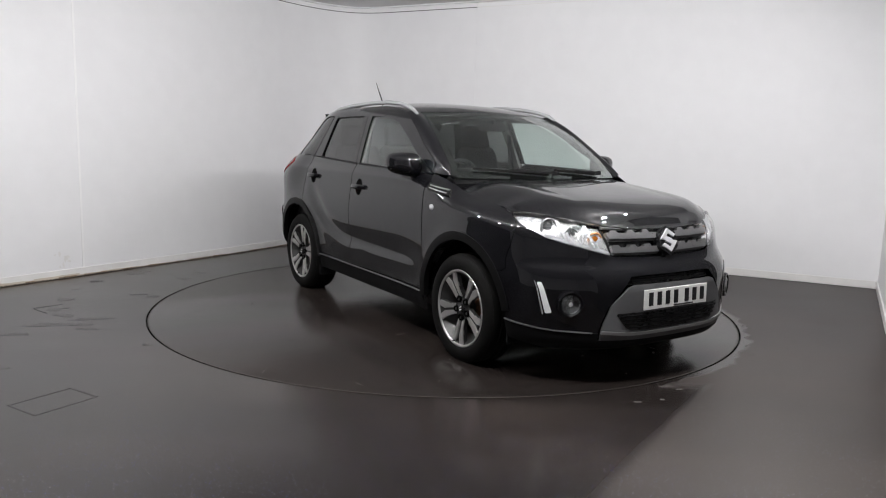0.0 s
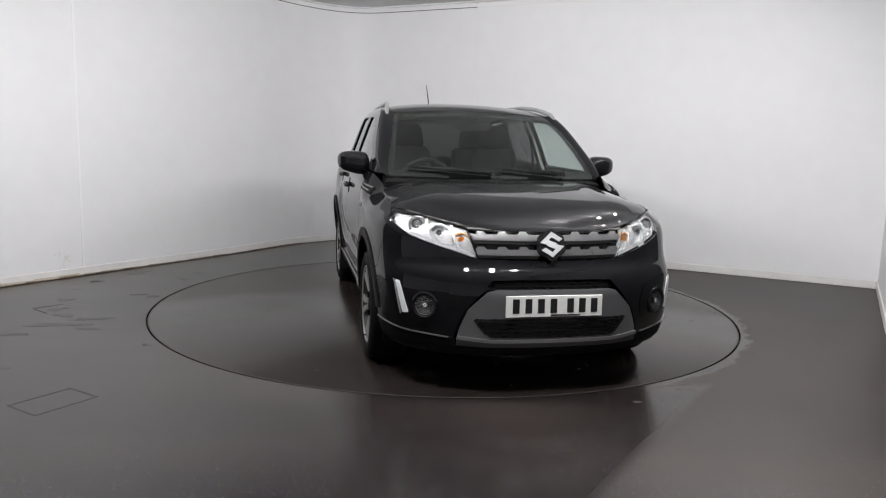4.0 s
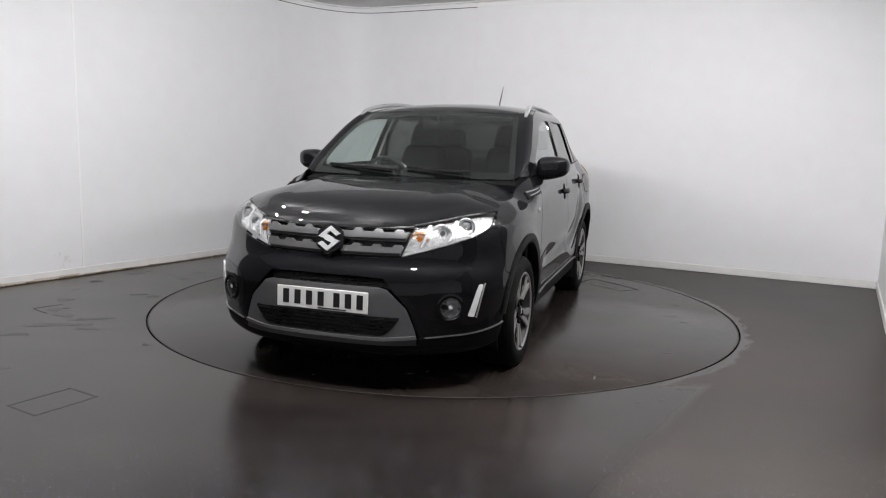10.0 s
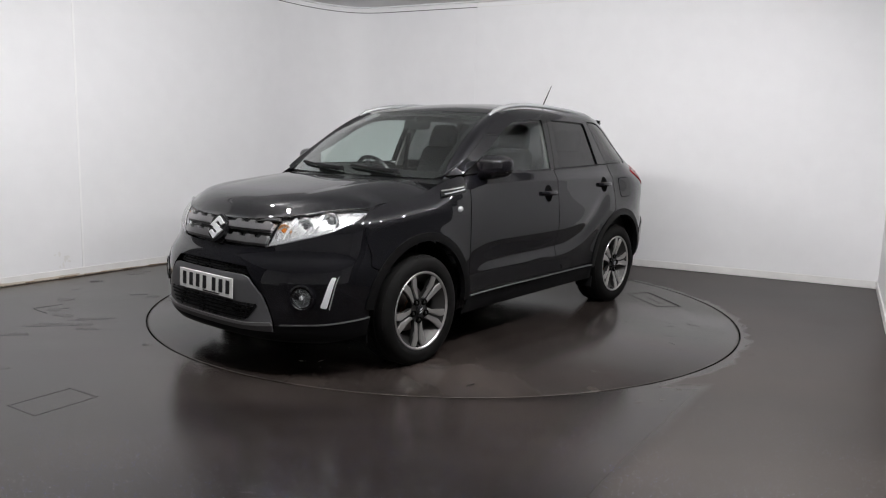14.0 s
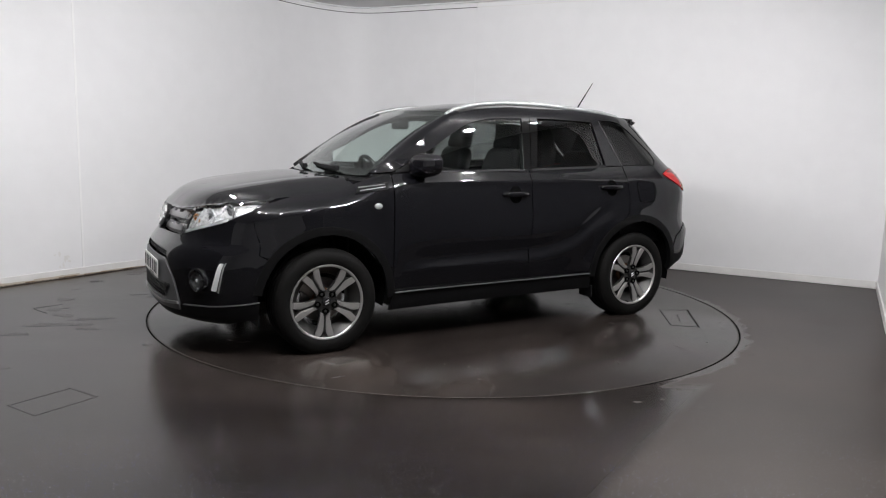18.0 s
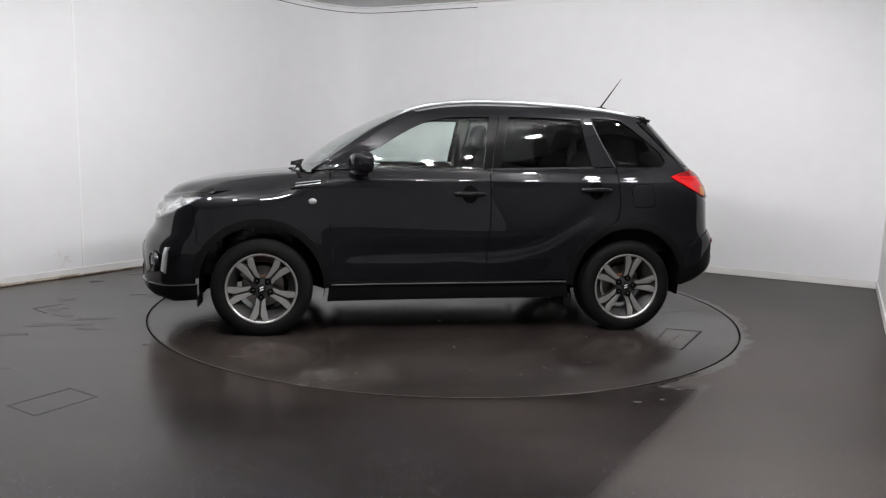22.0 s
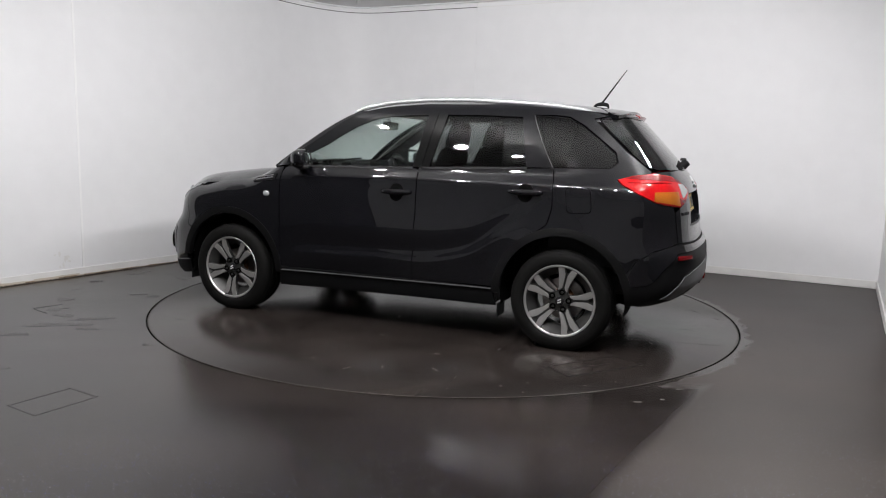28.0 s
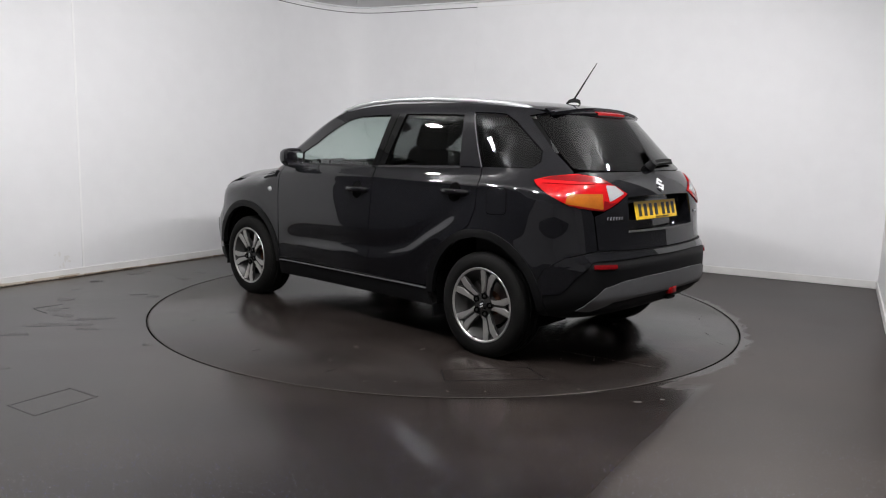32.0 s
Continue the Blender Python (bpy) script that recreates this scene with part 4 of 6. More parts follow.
def car_side(s):
    f = hand_of(s)
    # front wing
    o = [(0.818, 0.37), (0.818, 1.082), (0.86, 1.082), (0.93, 1.062), (1.0, 1.032), (1.06, 1.009), (1.15, 0.986), (1.30, 0.968), (1.43, 0.952), (1.578, 0.924), (1.64, 0.888), (1.668, 0.862), (1.664, 0.74), (1.655, 0.62)]
    o += arch_arc(ARCH_F, 0.425, 38, 176)
    sheet("front_wing", side_outline(o), f, M_PAINT, car, step=0.035)
    # doors
    o = rounded([(0.810, 0.365), (0.810, 1.085), (0.3, 1.100), (-0.245, 1.112), (-0.25, 0.80), (-0.232, 0.55), (-0.232, 0.365)], 0.03)
    d1 = sheet("front_door", side_outline(o), f, M_PAINT, car, step=(0.04, 0.012))
    o = [(-0.240, 0.365), (-0.240, 0.55), (-0.258, 0.80), (-0.253, 1.112), (-0.62, 1.124), (-1.150, 1.142), (-1.165, 1.00), (-1.172, 0.90), (-1.150, 0.80), (-1.08, 0.745)]
    o += arch_arc(ARCH_R, 0.43, 62, 5, 12)
    d2 = sheet("rear_door", side_outline(o), f, M_PAINT, car, step=(0.024, 0.013))
    # quarter panel with the rear pillar
    o = uz([("x", -1.178, 0.90), ("x", -1.171, 1.00), ("x", -1.157, 1.146), ("x", -1.505, 1.152), ("x", -1.545, 1.19), ("x", -1.522, 1.255), ("x", -1.405, 1.345), ("x", -1.305, 1.422),
            ("x", -1.215, 1.470), ("x", -1.12, 1.480)])
    o += side_outline(roof_line(-1.12, -1.47, 8))
    o += uz([("r", 0.560, 1.462), ("r", 0.588, 1.36), ("r", 0.615, 1.25), ("r", 0.638, 1.14), ("r", 0.648, 1.131), ("x", -1.73, 1.128), ("x", -1.64, 1.116), ("x", -1.553, 1.089),
             ("x", -1.588, 1.059), ("x", -1.68, 1.011), ("x", -1.80, 0.954), ("r", 0.665, 0.931), ("r", 0.655, 0.90), ("r", 0.645, 0.80), ("r", 0.640, 0.715), ("x", -1.80, 0.672), ("x", -1.70, 0.61), ("x", -1.648, 0.52)])
    o += side_outline(arch_arc(ARCH_R, 0.43, 156, 63))
    o += uz([("x", -1.09, 0.742), ("x", -1.158, 0.80)])
    sheet("quarter_panel", o, f, M_PAINT, car, step=0.04)
    # window frames: pillars and roof side
    A_IN = WIN_F[:8]
    o = [(0.915, 1.085), *A_OUT[1:], *roof_line(0.22, -1.12, 24)] + [(-1.12, 1.478), (-0.986, 1.480), (-0.915, 1.464), (-0.65, 1.472), (-0.392, 1.472), (-0.262, 1.467), (-0.10, 1.464)] + [(x + 0.004, z + 0.006) for x, z in A_IN[::-1]]
    sheet("roof_side", side_outline(o), f, M_PAINT, car, step=0.04)
    o = [(-0.205, 1.120), (-0.257, 1.470), (-0.325, 1.472), (-0.262, 1.120)]
    sheet("front_door_frame", side_outline(o), f, M_FRIT, car, step=0.05, lift=0.001)
    o = [(-0.267, 1.120), (-0.330, 1.472), (-0.397, 1.472), (-0.320, 1.120)]
    sheet("rear_door_frame", side_outline(o), f, M_FRIT, car, step=0.05, lift=0.001)
    o = [(-0.980, 1.146), (-0.910, 1.480), (-0.985, 1.480), (-1.152, 1.146)]
    sheet("rear_pillar_cover", side_outline(o), f, M_PAINT, car, step=0.05, lift=0.001)
    sheet("mirror_sail", side_outline([(0.79, 1.094), (0.618, 1.182), (0.588, 1.108)]), f, M_PLASTIC, car, step=0.04, lift=-0.003)
    # glass, set a little in
    sheet("front_window", side_outline([(0.61, 1.096), (0.618, 1.19), *[(x + 0.006, z + 0.008) for x, z in WIN_F[2:10]], (-0.206, 1.105)]), f, M_SCREEN, car, step=0.06, thick=0.004, lift=-0.010).visible_shadow = False
    sheet("rear_window", side_outline([(-0.310, 1.108), (-0.386, 1.488), (-0.65, 1.490), (-0.920, 1.482), (-0.990, 1.130)]), f, M_PRIVACY, car, step=0.06, thick=0.004, lift=-0.010)
    sheet("quarter_window", side_outline(WIN_Q), f, M_QUARTER, car, step=0.05, thick=0.004, lift=-0.004, label="dark tinted rear quarter glass")
    # belt strips and the bright rib at the quarter glass
    sheet("belt_strip", side_outline([(0.615, 1.090), (0.615, 1.103), (-0.205, 1.121), (-0.205, 1.107)]), f, M_BELT, car, step=0.06, lift=0.002, thick=0.008, label="satin window weatherstrip")
    sheet("belt_strip", side_outline([(-0.270, 1.108), (-0.270, 1.122), (-0.985, 1.147), (-0.985, 1.133)]), f, M_BELT, car, step=0.06, lift=0.002, thick=0.008, label="satin window weatherstrip")
    sheet("quarter_rib", side_outline([(-1.149, 1.146), (-0.986, 1.474), (-0.990, 1.474), (-1.153, 1.146)]), f, M_RIB, car, step=0.05, lift=0.004, thick=0.008, label="thin grey rib along the quarter glass")
    # arch mouldings
    for nm, c, a0, a1 in (("front_arch_moulding", ARCH_F, 8, 181), ("rear_arch_moulding", ARCH_R, 0, 181)):
        def lip(a, r, c=c):
            x, z = c[0] + r * np.cos(a), c[1] + r * np.sin(a)
            return f(u_low(x, z), z)
        o = [(radians(a0), 0.398), (radians(a1), 0.398), (radians(a1), 0.447), (radians(a0), 0.447)]
        sheet(nm, o, lip, M_ARCH, car, step=(0.09, 0.025), lift=0.008, thick=0.036, label="black plastic wheel arch moulding", centre=(c[0], 0, 0.4), e=0.02)
    # sill, and a bright strip painted as the highlight on its ledge
    o = [(0.83, 0.225), (0.812, 0.362), (0.0, 0.362), (-0.800, 0.362), (-0.83, 0.245)]
    sheet("sill_cover", side_outline(o), f, M_PLASTIC, car, step=0.06, lift=0.004, label="black plastic sill cladding")
    sheet("sill_highlight", side_outline([(0.80, 0.341), (0.80, 0.3455), (-0.80, 0.3605), (-0.80, 0.356)]), f, M_SILLGLINT, car, step=0.08, lift=0.017, thick=0.016, label="thin strip painted as a highlight along the sill")
    # handles
    for hx, hz, door in ((-0.109, 0.952, d1), (-0.998, 0.990, d2)):
        # no hollow here: a flat black patch paints the shade inside the recess
        cup = [(hx + 0.052 * math.cos(2 * math.pi * k / 20), hz - 0.004 + 0.060 * math.sin(2 * math.pi * k / 20)) for k in range(20)]
        sheet("cup_shade", side_outline(cup), f, M_LINER, door, step=0.03, lift=0.0015, thick=0.004, label="flat black patch painted as the shaded handle recess")
        p = [f(np.array([at_x(hx + dx, hz)]), np.array([hz]))[0] for dx in np.linspace(-0.105, 0.105, 9)]
        path = [Vector(q) + Vector((0, s * h, 0)) for q, h in zip(p, (0.006, 0.022, 0.031, 0.034, 0.035, 0.034, 0.031, 0.022, 0.006))]
        part("door_handle", sweep(path, oval(0.013, 0.0175, 12), scales=(0.7, 0.95, 1, 1, 1, 1, 1, 0.95, 0.7)), M_PAINT, door, "black pull handle")
    # side repeater, wing vent
    c = f(np.array([at_x(0.925, 0.89)]), np.array([0.89]))[0]
    rep = lathe([(0.0, 0.009), (0.010, 0.008), (0.018, 0.005), (0.022, 0.0)], pose(c[0], c[1], c[2], 0, 0, 0 if s > 0 else 180) @ Matrix.Diagonal((1.25, 1, 0.9, 1)), 20)
    part("side_repeater", rep, M_WHITELENS, car, "small oval clear side repeater")
    o = side_outline([(1.062, 0.966), (1.030, 1.000), (0.850, 1.034), (0.864, 0.990)])
    vent = sheet("wing_vent", o, f, M_PLASTIC, car, step=0.03, lift=0.008, thick=0.012, label="black wing vent with a bright bar")
    for dz in (0.0, 0.017):
        sheet("vent_bar", side_outline([(1.032, 0.975 + dz), (1.030, 0.980 + dz), (0.872, 1.0075 + dz * 0.8), (0.874, 1.003 + dz * 0.8)]), f, M_BAR, vent, step=0.03, lift=0.011, thick=0.006, label="bright louvre")
    # pillar between windscreen and side glass
    ws = [screen(np.array([s * 1.0]), np.array([v]))[0] for v in np.linspace(0.0, 1.0, 13)]
    ao = np.array(A_OUT)
    k = np.linspace(0, 1, 13)
    tt = np.linspace(0, 1, len(ao))
    ax, az = np.interp(k, tt, ao[:, 0]), np.interp(k, tt, ao[:, 1])
    sd = [f(np.array([at_x(a, b)]), np.array([b]))[0] for a, b in zip(ax, az)]

    def pillar(a, b, ws=np.array(ws), sd=np.array(sd)):
        i = np.clip(a, 0, 1)
        A = np.stack([np.interp(i, k, ws[:, j]) for j in range(3)], -1)
        B = np.stack([np.interp(i, k, sd[:, j]) for j in range(3)], -1)
        b = np.asarray(b)[:, None]
        bulge = np.array([0.5, 0.55 * s, 0.67]) * (0.020 * np.sin(np.pi * np.clip(b, 0, 1)))
        return A + (B - A) * b + bulge
    sheet("windscreen_pillar", [(0, 0), (1, 0), (1, 1), (0, 1)], pillar, M_PAINT, car, step=(0.08, 0.12), thick=0.015)
    sheet("inner_screen_pillar", [(0.05, 0.1), (0.95, 0.1), (0.95, 0.9), (0.05, 0.9)], pillar, M_LINING, car, step=(0.1, 0.2), thick=0.012, lift=-0.024, label="grey inner windscreen pillar trim")
    # roof rail
    pts = [(0.335, 1.492), (0.27, 1.525), (0.16, 1.552), (0.02, 1.575), (-0.2, 1.592), (-0.5, 1.594), (-0.85, 1.580), (-1.1, 1.560), (-1.27, 1.538), (-1.36, 1.514)]
    path = [(x, s * (float(roof_edge(min(x, 0.30))) - 0.045), z - 0.018) for x, z in pts]
    part("roof_rail", sweep(path, oval(0.017, 0.016, 12), scales=(0.55, 0.9, 1, 1, 1, 1, 1, 1, 0.9, 0.5)), M_RAIL, car, "satin silver roof rail")


def car_front():
    # bonnet
    edge = [(x, y) for x, y in zip(NOSE_X, NOSE_Y)] + [(1.578, 0.772), (1.50, 0.756), (1.43, 0.752), (1.15, 0.752), (1.0, 0.748), (0.975, 0.70), (1.04, 0.5), (1.10, 0.25), (1.125, 0.0)]
    o = edge + [(x, -y) for x, y in edge[::-1][1:-1]]
    sheet("bonnet", o, hood, M_PAINT, car, step=(0.025, 0.04), thick=0.012)
    # bumper skin round the lower grille
    half = [("y", 0.0, 0.694), ("y", 0.2, 0.695), ("y", 0.380, 0.703), *[(k, a, z - 0.004) for k, a, z in LAMP_LOW], ("x", 1.672, 0.858), ("x", 1.668, 0.74), ("x", 1.660, 0.62),
            ("x", 1.598, 0.585), ("x", 1.612, 0.55), ("x", 1.642, 0.47), ("x", 1.664, 0.40), ("x", 1.668, 0.345), ("x", 1.75, 0.335), ("x", 1.86, 0.322), ("y", 0.70, 0.316), ("y", 0.60, 0.312), ("y", 0.505, 0.305), ("y", 0.490, 0.36), ("y", 0.462, 0.44), ("y", 0.40, 0.515), ("y", 0.350, 0.570), ("y", 0.32, 0.602), ("y", 0.2, 0.606), ("y", 0.0, 0.606)]
    bumper = whole_front("front_bumper", half, M_PAINT, step=0.035)
    # lower valance
    half = [("y", 0.0, 0.258), ("y", 0.3, 0.258), ("y", 0.50, 0.262), ("y", 0.50, 0.300), ("y", 0.60, 0.307), ("y", 0.70, 0.311), ("x", 1.86, 0.317), ("x", 1.75, 0.330), ("x", 1.655, 0.342), ("x", 1.655, 0.240), ("x", 1.80, 0.215), ("y", 0.65, 0.195), ("y", 0.40, 0.185), ("y", 0.0, 0.182)]
    whole_front("valance", half, M_PLASTIC, step=0.04, label="black plastic lower lip")
    for s in (1, -1):
        f = hand_of(s)
        sheet("bumper_line", uz([("y", 0.53, 0.302), ("y", 0.70, 0.312), ("x", 1.75, 0.331), ("x", 1.66, 0.343), ("x", 1.66, 0.349), ("x", 1.75, 0.337), ("y", 0.70, 0.318), ("y", 0.53, 0.308)]), f, M_BAR, bumper, step=0.06, lift=0.006, thick=0.006, label="thin bright edge line")
    # upper slot and lower grille: dark wells with slats
    whole_front("bumper_slot", [("y", 0.0, 0.566), ("y", 0.33, 0.566), ("y", 0.345, 0.572), ("y", 0.318, 0.604), ("y", 0.0, 0.610)], M_SATIN, step=0.06, lift=-0.03, label="dark air slot")
    for z in (0.578, 0.592):
        whole_front("slot_slat", [("y", 0.0, z - 0.003), ("y", 0.31, z - 0.003), ("y", 0.31, z + 0.003), ("y", 0.0, z + 0.003)], M_PLASTIC, bumper, step=0.1, lift=-0.012)
    # grey skid frame in the middle
    skid = whole_front("skid_frame", [("y", 0.0, 0.560), ("y", 0.300, 0.560), ("y", 0.345, 0.548), ("y", 0.44, 0.455), ("y", 0.478, 0.36), ("y", 0.488, 0.322), ("y", 0.492, 0.266), ("y", 0.3, 0.261), ("y", 0.0, 0.260),
                                      ], M_GREYTRIM, step=0.05, lift=0.004, label="grey trapezoid bumper insert")
    whole_front("skid_lip", [("y", 0.0, 0.303), ("y", 0.33, 0.303), ("y", 0.486, 0.318), ("y", 0.492, 0.302), ("y", 0.33, 0.287), ("y", 0.0, 0.287)], M_BAR, skid, step=0.06, lift=0.016, thick=0.014)
    lower = whole_front("lower_grille", [("y", 0.0, 0.410), ("y", 0.405, 0.410), ("y", 0.412, 0.400), ("y", 0.355, 0.330), ("y", 0.32, 0.312), ("y", 0.0, 0.310)], M_SATIN, step=0.06, lift=0.006, thick=0.004, label="dark lower air grille")
    for z, y in ((0.392, 0.39), (0.372, 0.375), (0.350, 0.36), (0.330, 0.335)):
        whole_front("grille_slat", [("y", 0.0, z - 0.004), ("y", y, z - 0.004), ("y", y, z + 0.004), ("y", 0.0, z + 0.004)], M_PLASTIC, lower, step=0.1, lift=0.013, thick=0.008)
    # main grille
    grille = whole_front("grille", [("y", 0.0, 0.852), ("y", 0.2, 0.857), ("y", 0.425, 0.868), ("y", 0.382, 0.706), ("y", 0.0, 0.697)], M_SATIN, step=0.05, lift=-0.03, label="dark radiator grille with two silver bars")
    for z0, z1 in ((0.794, 0.826), (0.720, 0.752)):
        h = [("y", 0.050, z1 - 0.002)]
        for y0 in (0.115, 0.225, 0.335):
            h += [("y", y0, z1), ("y", y0 + 0.014, z1 + 0.014), ("y", y0 + 0.046, z1 + 0.014), ("y", y0 + 0.054, z1)]
        edge_y = 0.412 if z0 > 0.75 else 0.392
        h += [("y", edge_y, z1 + 0.004), ("y", edge_y - 0.012, z0 + 0.004), ("y", 0.06, z0)]
        for s in (1, -1):
            sheet("grille_bar", uz(h), hand_of(s), M_BAR, grille, step=0.05, lift=0.004, thick=0.03, label="notched silver grille bar")
            sheet("bar_shade", uz([("y", 0.06, z0 - 0.012), ("y", edge_y - 0.014, z0 - 0.008), ("y", edge_y - 0.012, z0 + 0.006), ("y", 0.06, z0 + 0.002)]), hand_of(s), M_GREYTRIM, grille, step=0.06, lift=-0.006, thick=0.02)
    whole_front("grille_top_strip", [("y", 0.0, 0.846), ("y", 0.2, 0.850), ("y", 0.428, 0.861), ("y", 0.426, 0.854), ("y", 0.2, 0.843), ("y", 0.0, 0.839)], M_GREYTRIM, grille, step=0.06, lift=0.0, thick=0.02, label="grey strip along the grille top")
    # badge: dark hexagon with a plain silver figure
    def face(a, b):
        return np.stack([2.035 - 0.35 * (b - 0.78) - 0.1 * a * a, a, b], -1)
    hexa = [(0.0, 0.860), (0.070, 0.824), (0.074, 0.744), (0.0, 0.698), (-0.074, 0.744), (-0.070, 0.824)]
    bd = sheet("badge", rounded(hexa, 0.012), face, M_SATIN, car, step=0.05, thick=0.03, label="dark hexagonal badge with a silver figure", centre=(0, 0, 0.78))
    for k in (1, -1):
        bar = [(k * a, 0.780 + k * (b - 0.780)) for a, b in FIGURE]
        sheet("badge_figure", bar, face, M_BADGE, bd, step=0.05, thick=0.012, lift=0.010, centre=(0, 0, 0.78))
    for s in (1, -1):
        f = hand_of(s)
        headlamp(s, f)
        # fog lamp pocket
        pocket = uz([("y", 0.545, 0.562), ("y", 0.66, 0.585), ("x", 1.862, 0.598), ("x", 1.822, 0.585), ("x", 1.868, 0.392), ("y", 0.725, 0.362), ("y", 0.60, 0.352), ("y", 0.525, 0.400), ("y", 0.515, 0.48)])
        pk = sheet("fog_pocket", rounded(pocket, 0.02), f, M_PAINT, car, step=0.035, lift=0.003, thick=0.008, label="black fog lamp surround")
        c = f(np.array([at_y(0.640, 0.462)]), np.array([0.462]))[0]
        ap = pose(c[0] + 0.012, c[1] + s * 0.006, c[2], 0, 0, -90 + s * 26)
        part("fog_ring", lathe([(0.076, -0.02), (0.072, 0.004), (0.062, 0.006), (0.050, -0.008)], ap, 32), M_PAINT, pk)
        fog = part("fog_lamp", lathe([(0.0, 0.006), (0.03, 0.005), (0.046, 0.002), (0.051, -0.006)], ap, 32), M_CLEAR, pk, "clear round fog lamp")
        fog.visible_shadow = False
        part("fog_reflector", lathe([(0.052, 0.000), (0.044, -0.004), (0.02, -0.008), (0.0, -0.009)], ap, 32), M_FOGBOWL, pk)
        part("fog_bulb", lathe([(0.0, 0.002), (0.011, 0.001), (0.014, -0.009)], ap, 14), M_REFLECT, pk)
        drl = uz([("x", 1.837, 0.572), ("x", 1.855, 0.574), ("x", 1.897, 0.412), ("x", 1.874, 0.408)])
        sheet("daytime_lamp", rounded(drl, 0.008), f, M_DAYLENS, car, step=0.03, lift=0.008, thick=0.012, label="white vertical daytime lamp")
        bez = uz([("x", 1.826, 0.578), ("x", 1.832, 0.572), ("x", 1.868, 0.406), ("x", 1.864, 0.400)])
        sheet("daytime_bezel", bez, f, M_RAIL, car, step=0.04, lift=0.010, thick=0.010, label="bright lamp bezel")
    plate("number_plate", (2.118, 0.4765), 1, M_PLATEW)


def plate(name, at, way, mat):
    """A number plate; its characters are plain bars."""
    x, z = at
    tilt = 2.0 if way > 0 else -14.0
    rows = pose(x, 0, z, 0, -tilt * 1.0, 0)
    bm = bmesh.new()
    boxed(bm, (0.006, 0.52, 0.111), (0, 0, 0), 0.0025, 1)
    p = part(name, bm, mat, car, "white number plate with dark bars" if way > 0 else "yellow number plate with dark bars")
    p.matrix_basis = rows
    ys = (-0.215, -0.150, -0.085, 0.005, 0.072, 0.139, 0.206)
    for y in ys:
        bm = bmesh.new()
        boxed(bm, (0.002, 0.036, 0.074), (way * 0.0038, -y * way, 0.002), 0.004, 1)
        part("plate_bar", bm, M_INK, p)
    bm = bmesh.new()
    boxed(bm, (0.002, 0.16, 0.006), (way * 0.0038, 0.06 * way, -0.046), 0)
    part("plate_maker_bar", bm, M_INK, p)


def headlamp(s, f):
    o = uz(LAMP_LOW + LAMP_TOP)
    cu = np.mean([q[0] for q in o])
    lamp = sheet("headlamp", o, f, M_CLEAR, car, step=0.03, thick=0.004, lift=0.003, label="clear headlamp with silver reflector and amber indicator")
    lamp.visible_shadow = False
    # silver shell behind the cover
    sheet("reflector_shell", [(cu + (u - cu) * 0.995, 0.82 + (z - 0.82) * 0.99) for u, z in o], f, M_REFLECT, lamp, step=0.025, thick=0.006, lift=-0.030)
    # white brow along the foot
    sheet("lamp_brow", uz([("y", 0.392, 0.712), ("y", 0.50, 0.742), ("y", 0.62, 0.777), ("y", 0.70, 0.808), ("y", 0.70, 0.826), ("y", 0.625, 0.797), ("y", 0.604, 0.848), ("y", 0.575, 0.783), ("y", 0.505, 0.762), ("y", 0.488, 0.826), ("y", 0.462, 0.750), ("y", 0.40, 0.732)]), f, M_WHITELENS, lamp, step=0.04, thick=0.01, lift=-0.018)

    def bowl(name, y, z, r, mat, depth, mat2=None, r2=0.0):
        c = f(np.array([at_y(y, z)]), np.array([z]))[0]
        ap = pose(c[0] - 0.044, c[1], c[2], 0, 0, -90 + s * 16)
        part(name, lathe([(r + 0.006, 0.004), (r, 0.008), (r * 0.9, 0.0), (r * 0.55, -depth * 0.7), (0.0, -depth)], ap, 28), mat, lamp)
        if mat2:
            part("projector_lens", lathe([(0.0, 0.014), (r2 * 0.6, 0.010), (r2, -0.004), (r2 * 0.98, -0.02)], ap, 28), mat2, lamp, "dark glass projector")
            part("projector_ring", lathe([(r2 + 0.012, -0.004), (r2 + 0.010, 0.006), (r2 + 0.002, 0.006), (r2, -0.01)], ap, 28), M_CHROME, lamp)
    bowl("dipped_beam_bowl", 0.655, 0.852, 0.044, M_LAMPDARK, 0.03, M_LENS, 0.030)
    bowl("main_beam_bowl", 0.555, 0.818, 0.047, M_REFLECT, 0.035, M_LENS, 0.016)
    bowl("indicator_bowl", 0.452, 0.785, 0.040, M_AMBERBOWL, 0.03)
    c = f(np.array([at_y(0.452, 0.785)]), np.array([0.785]))[0]
    part("indicator_bulb", lathe([(0.0, 0.008), (0.022, 0.003), (0.027, -0.012), (0.022, -0.03)], pose(c[0] - 0.040, c[1], c[2], 0, 0, -90 + s * 16), 18), M_AMBER, lamp, "amber indicator bulb")
    # ribs between the chambers
    for y0, y1 in ((0.500, 0.480), (0.612, 0.606)):
        sheet("lamp_rib", uz([("y", y1 - 0.006, 0.752 if y0 < 0.55 else 0.785), ("y", y0 - 0.006, 0.872 if y0 < 0.55 else 0.896), ("y", y0 + 0.008, 0.874 if y0 < 0.55 else 0.898), ("y", y1 + 0.008, 0.756 if y0 < 0.55 else 0.789)]), f, M_REFLECT, lamp, step=0.04, thick=0.022, lift=-0.014)


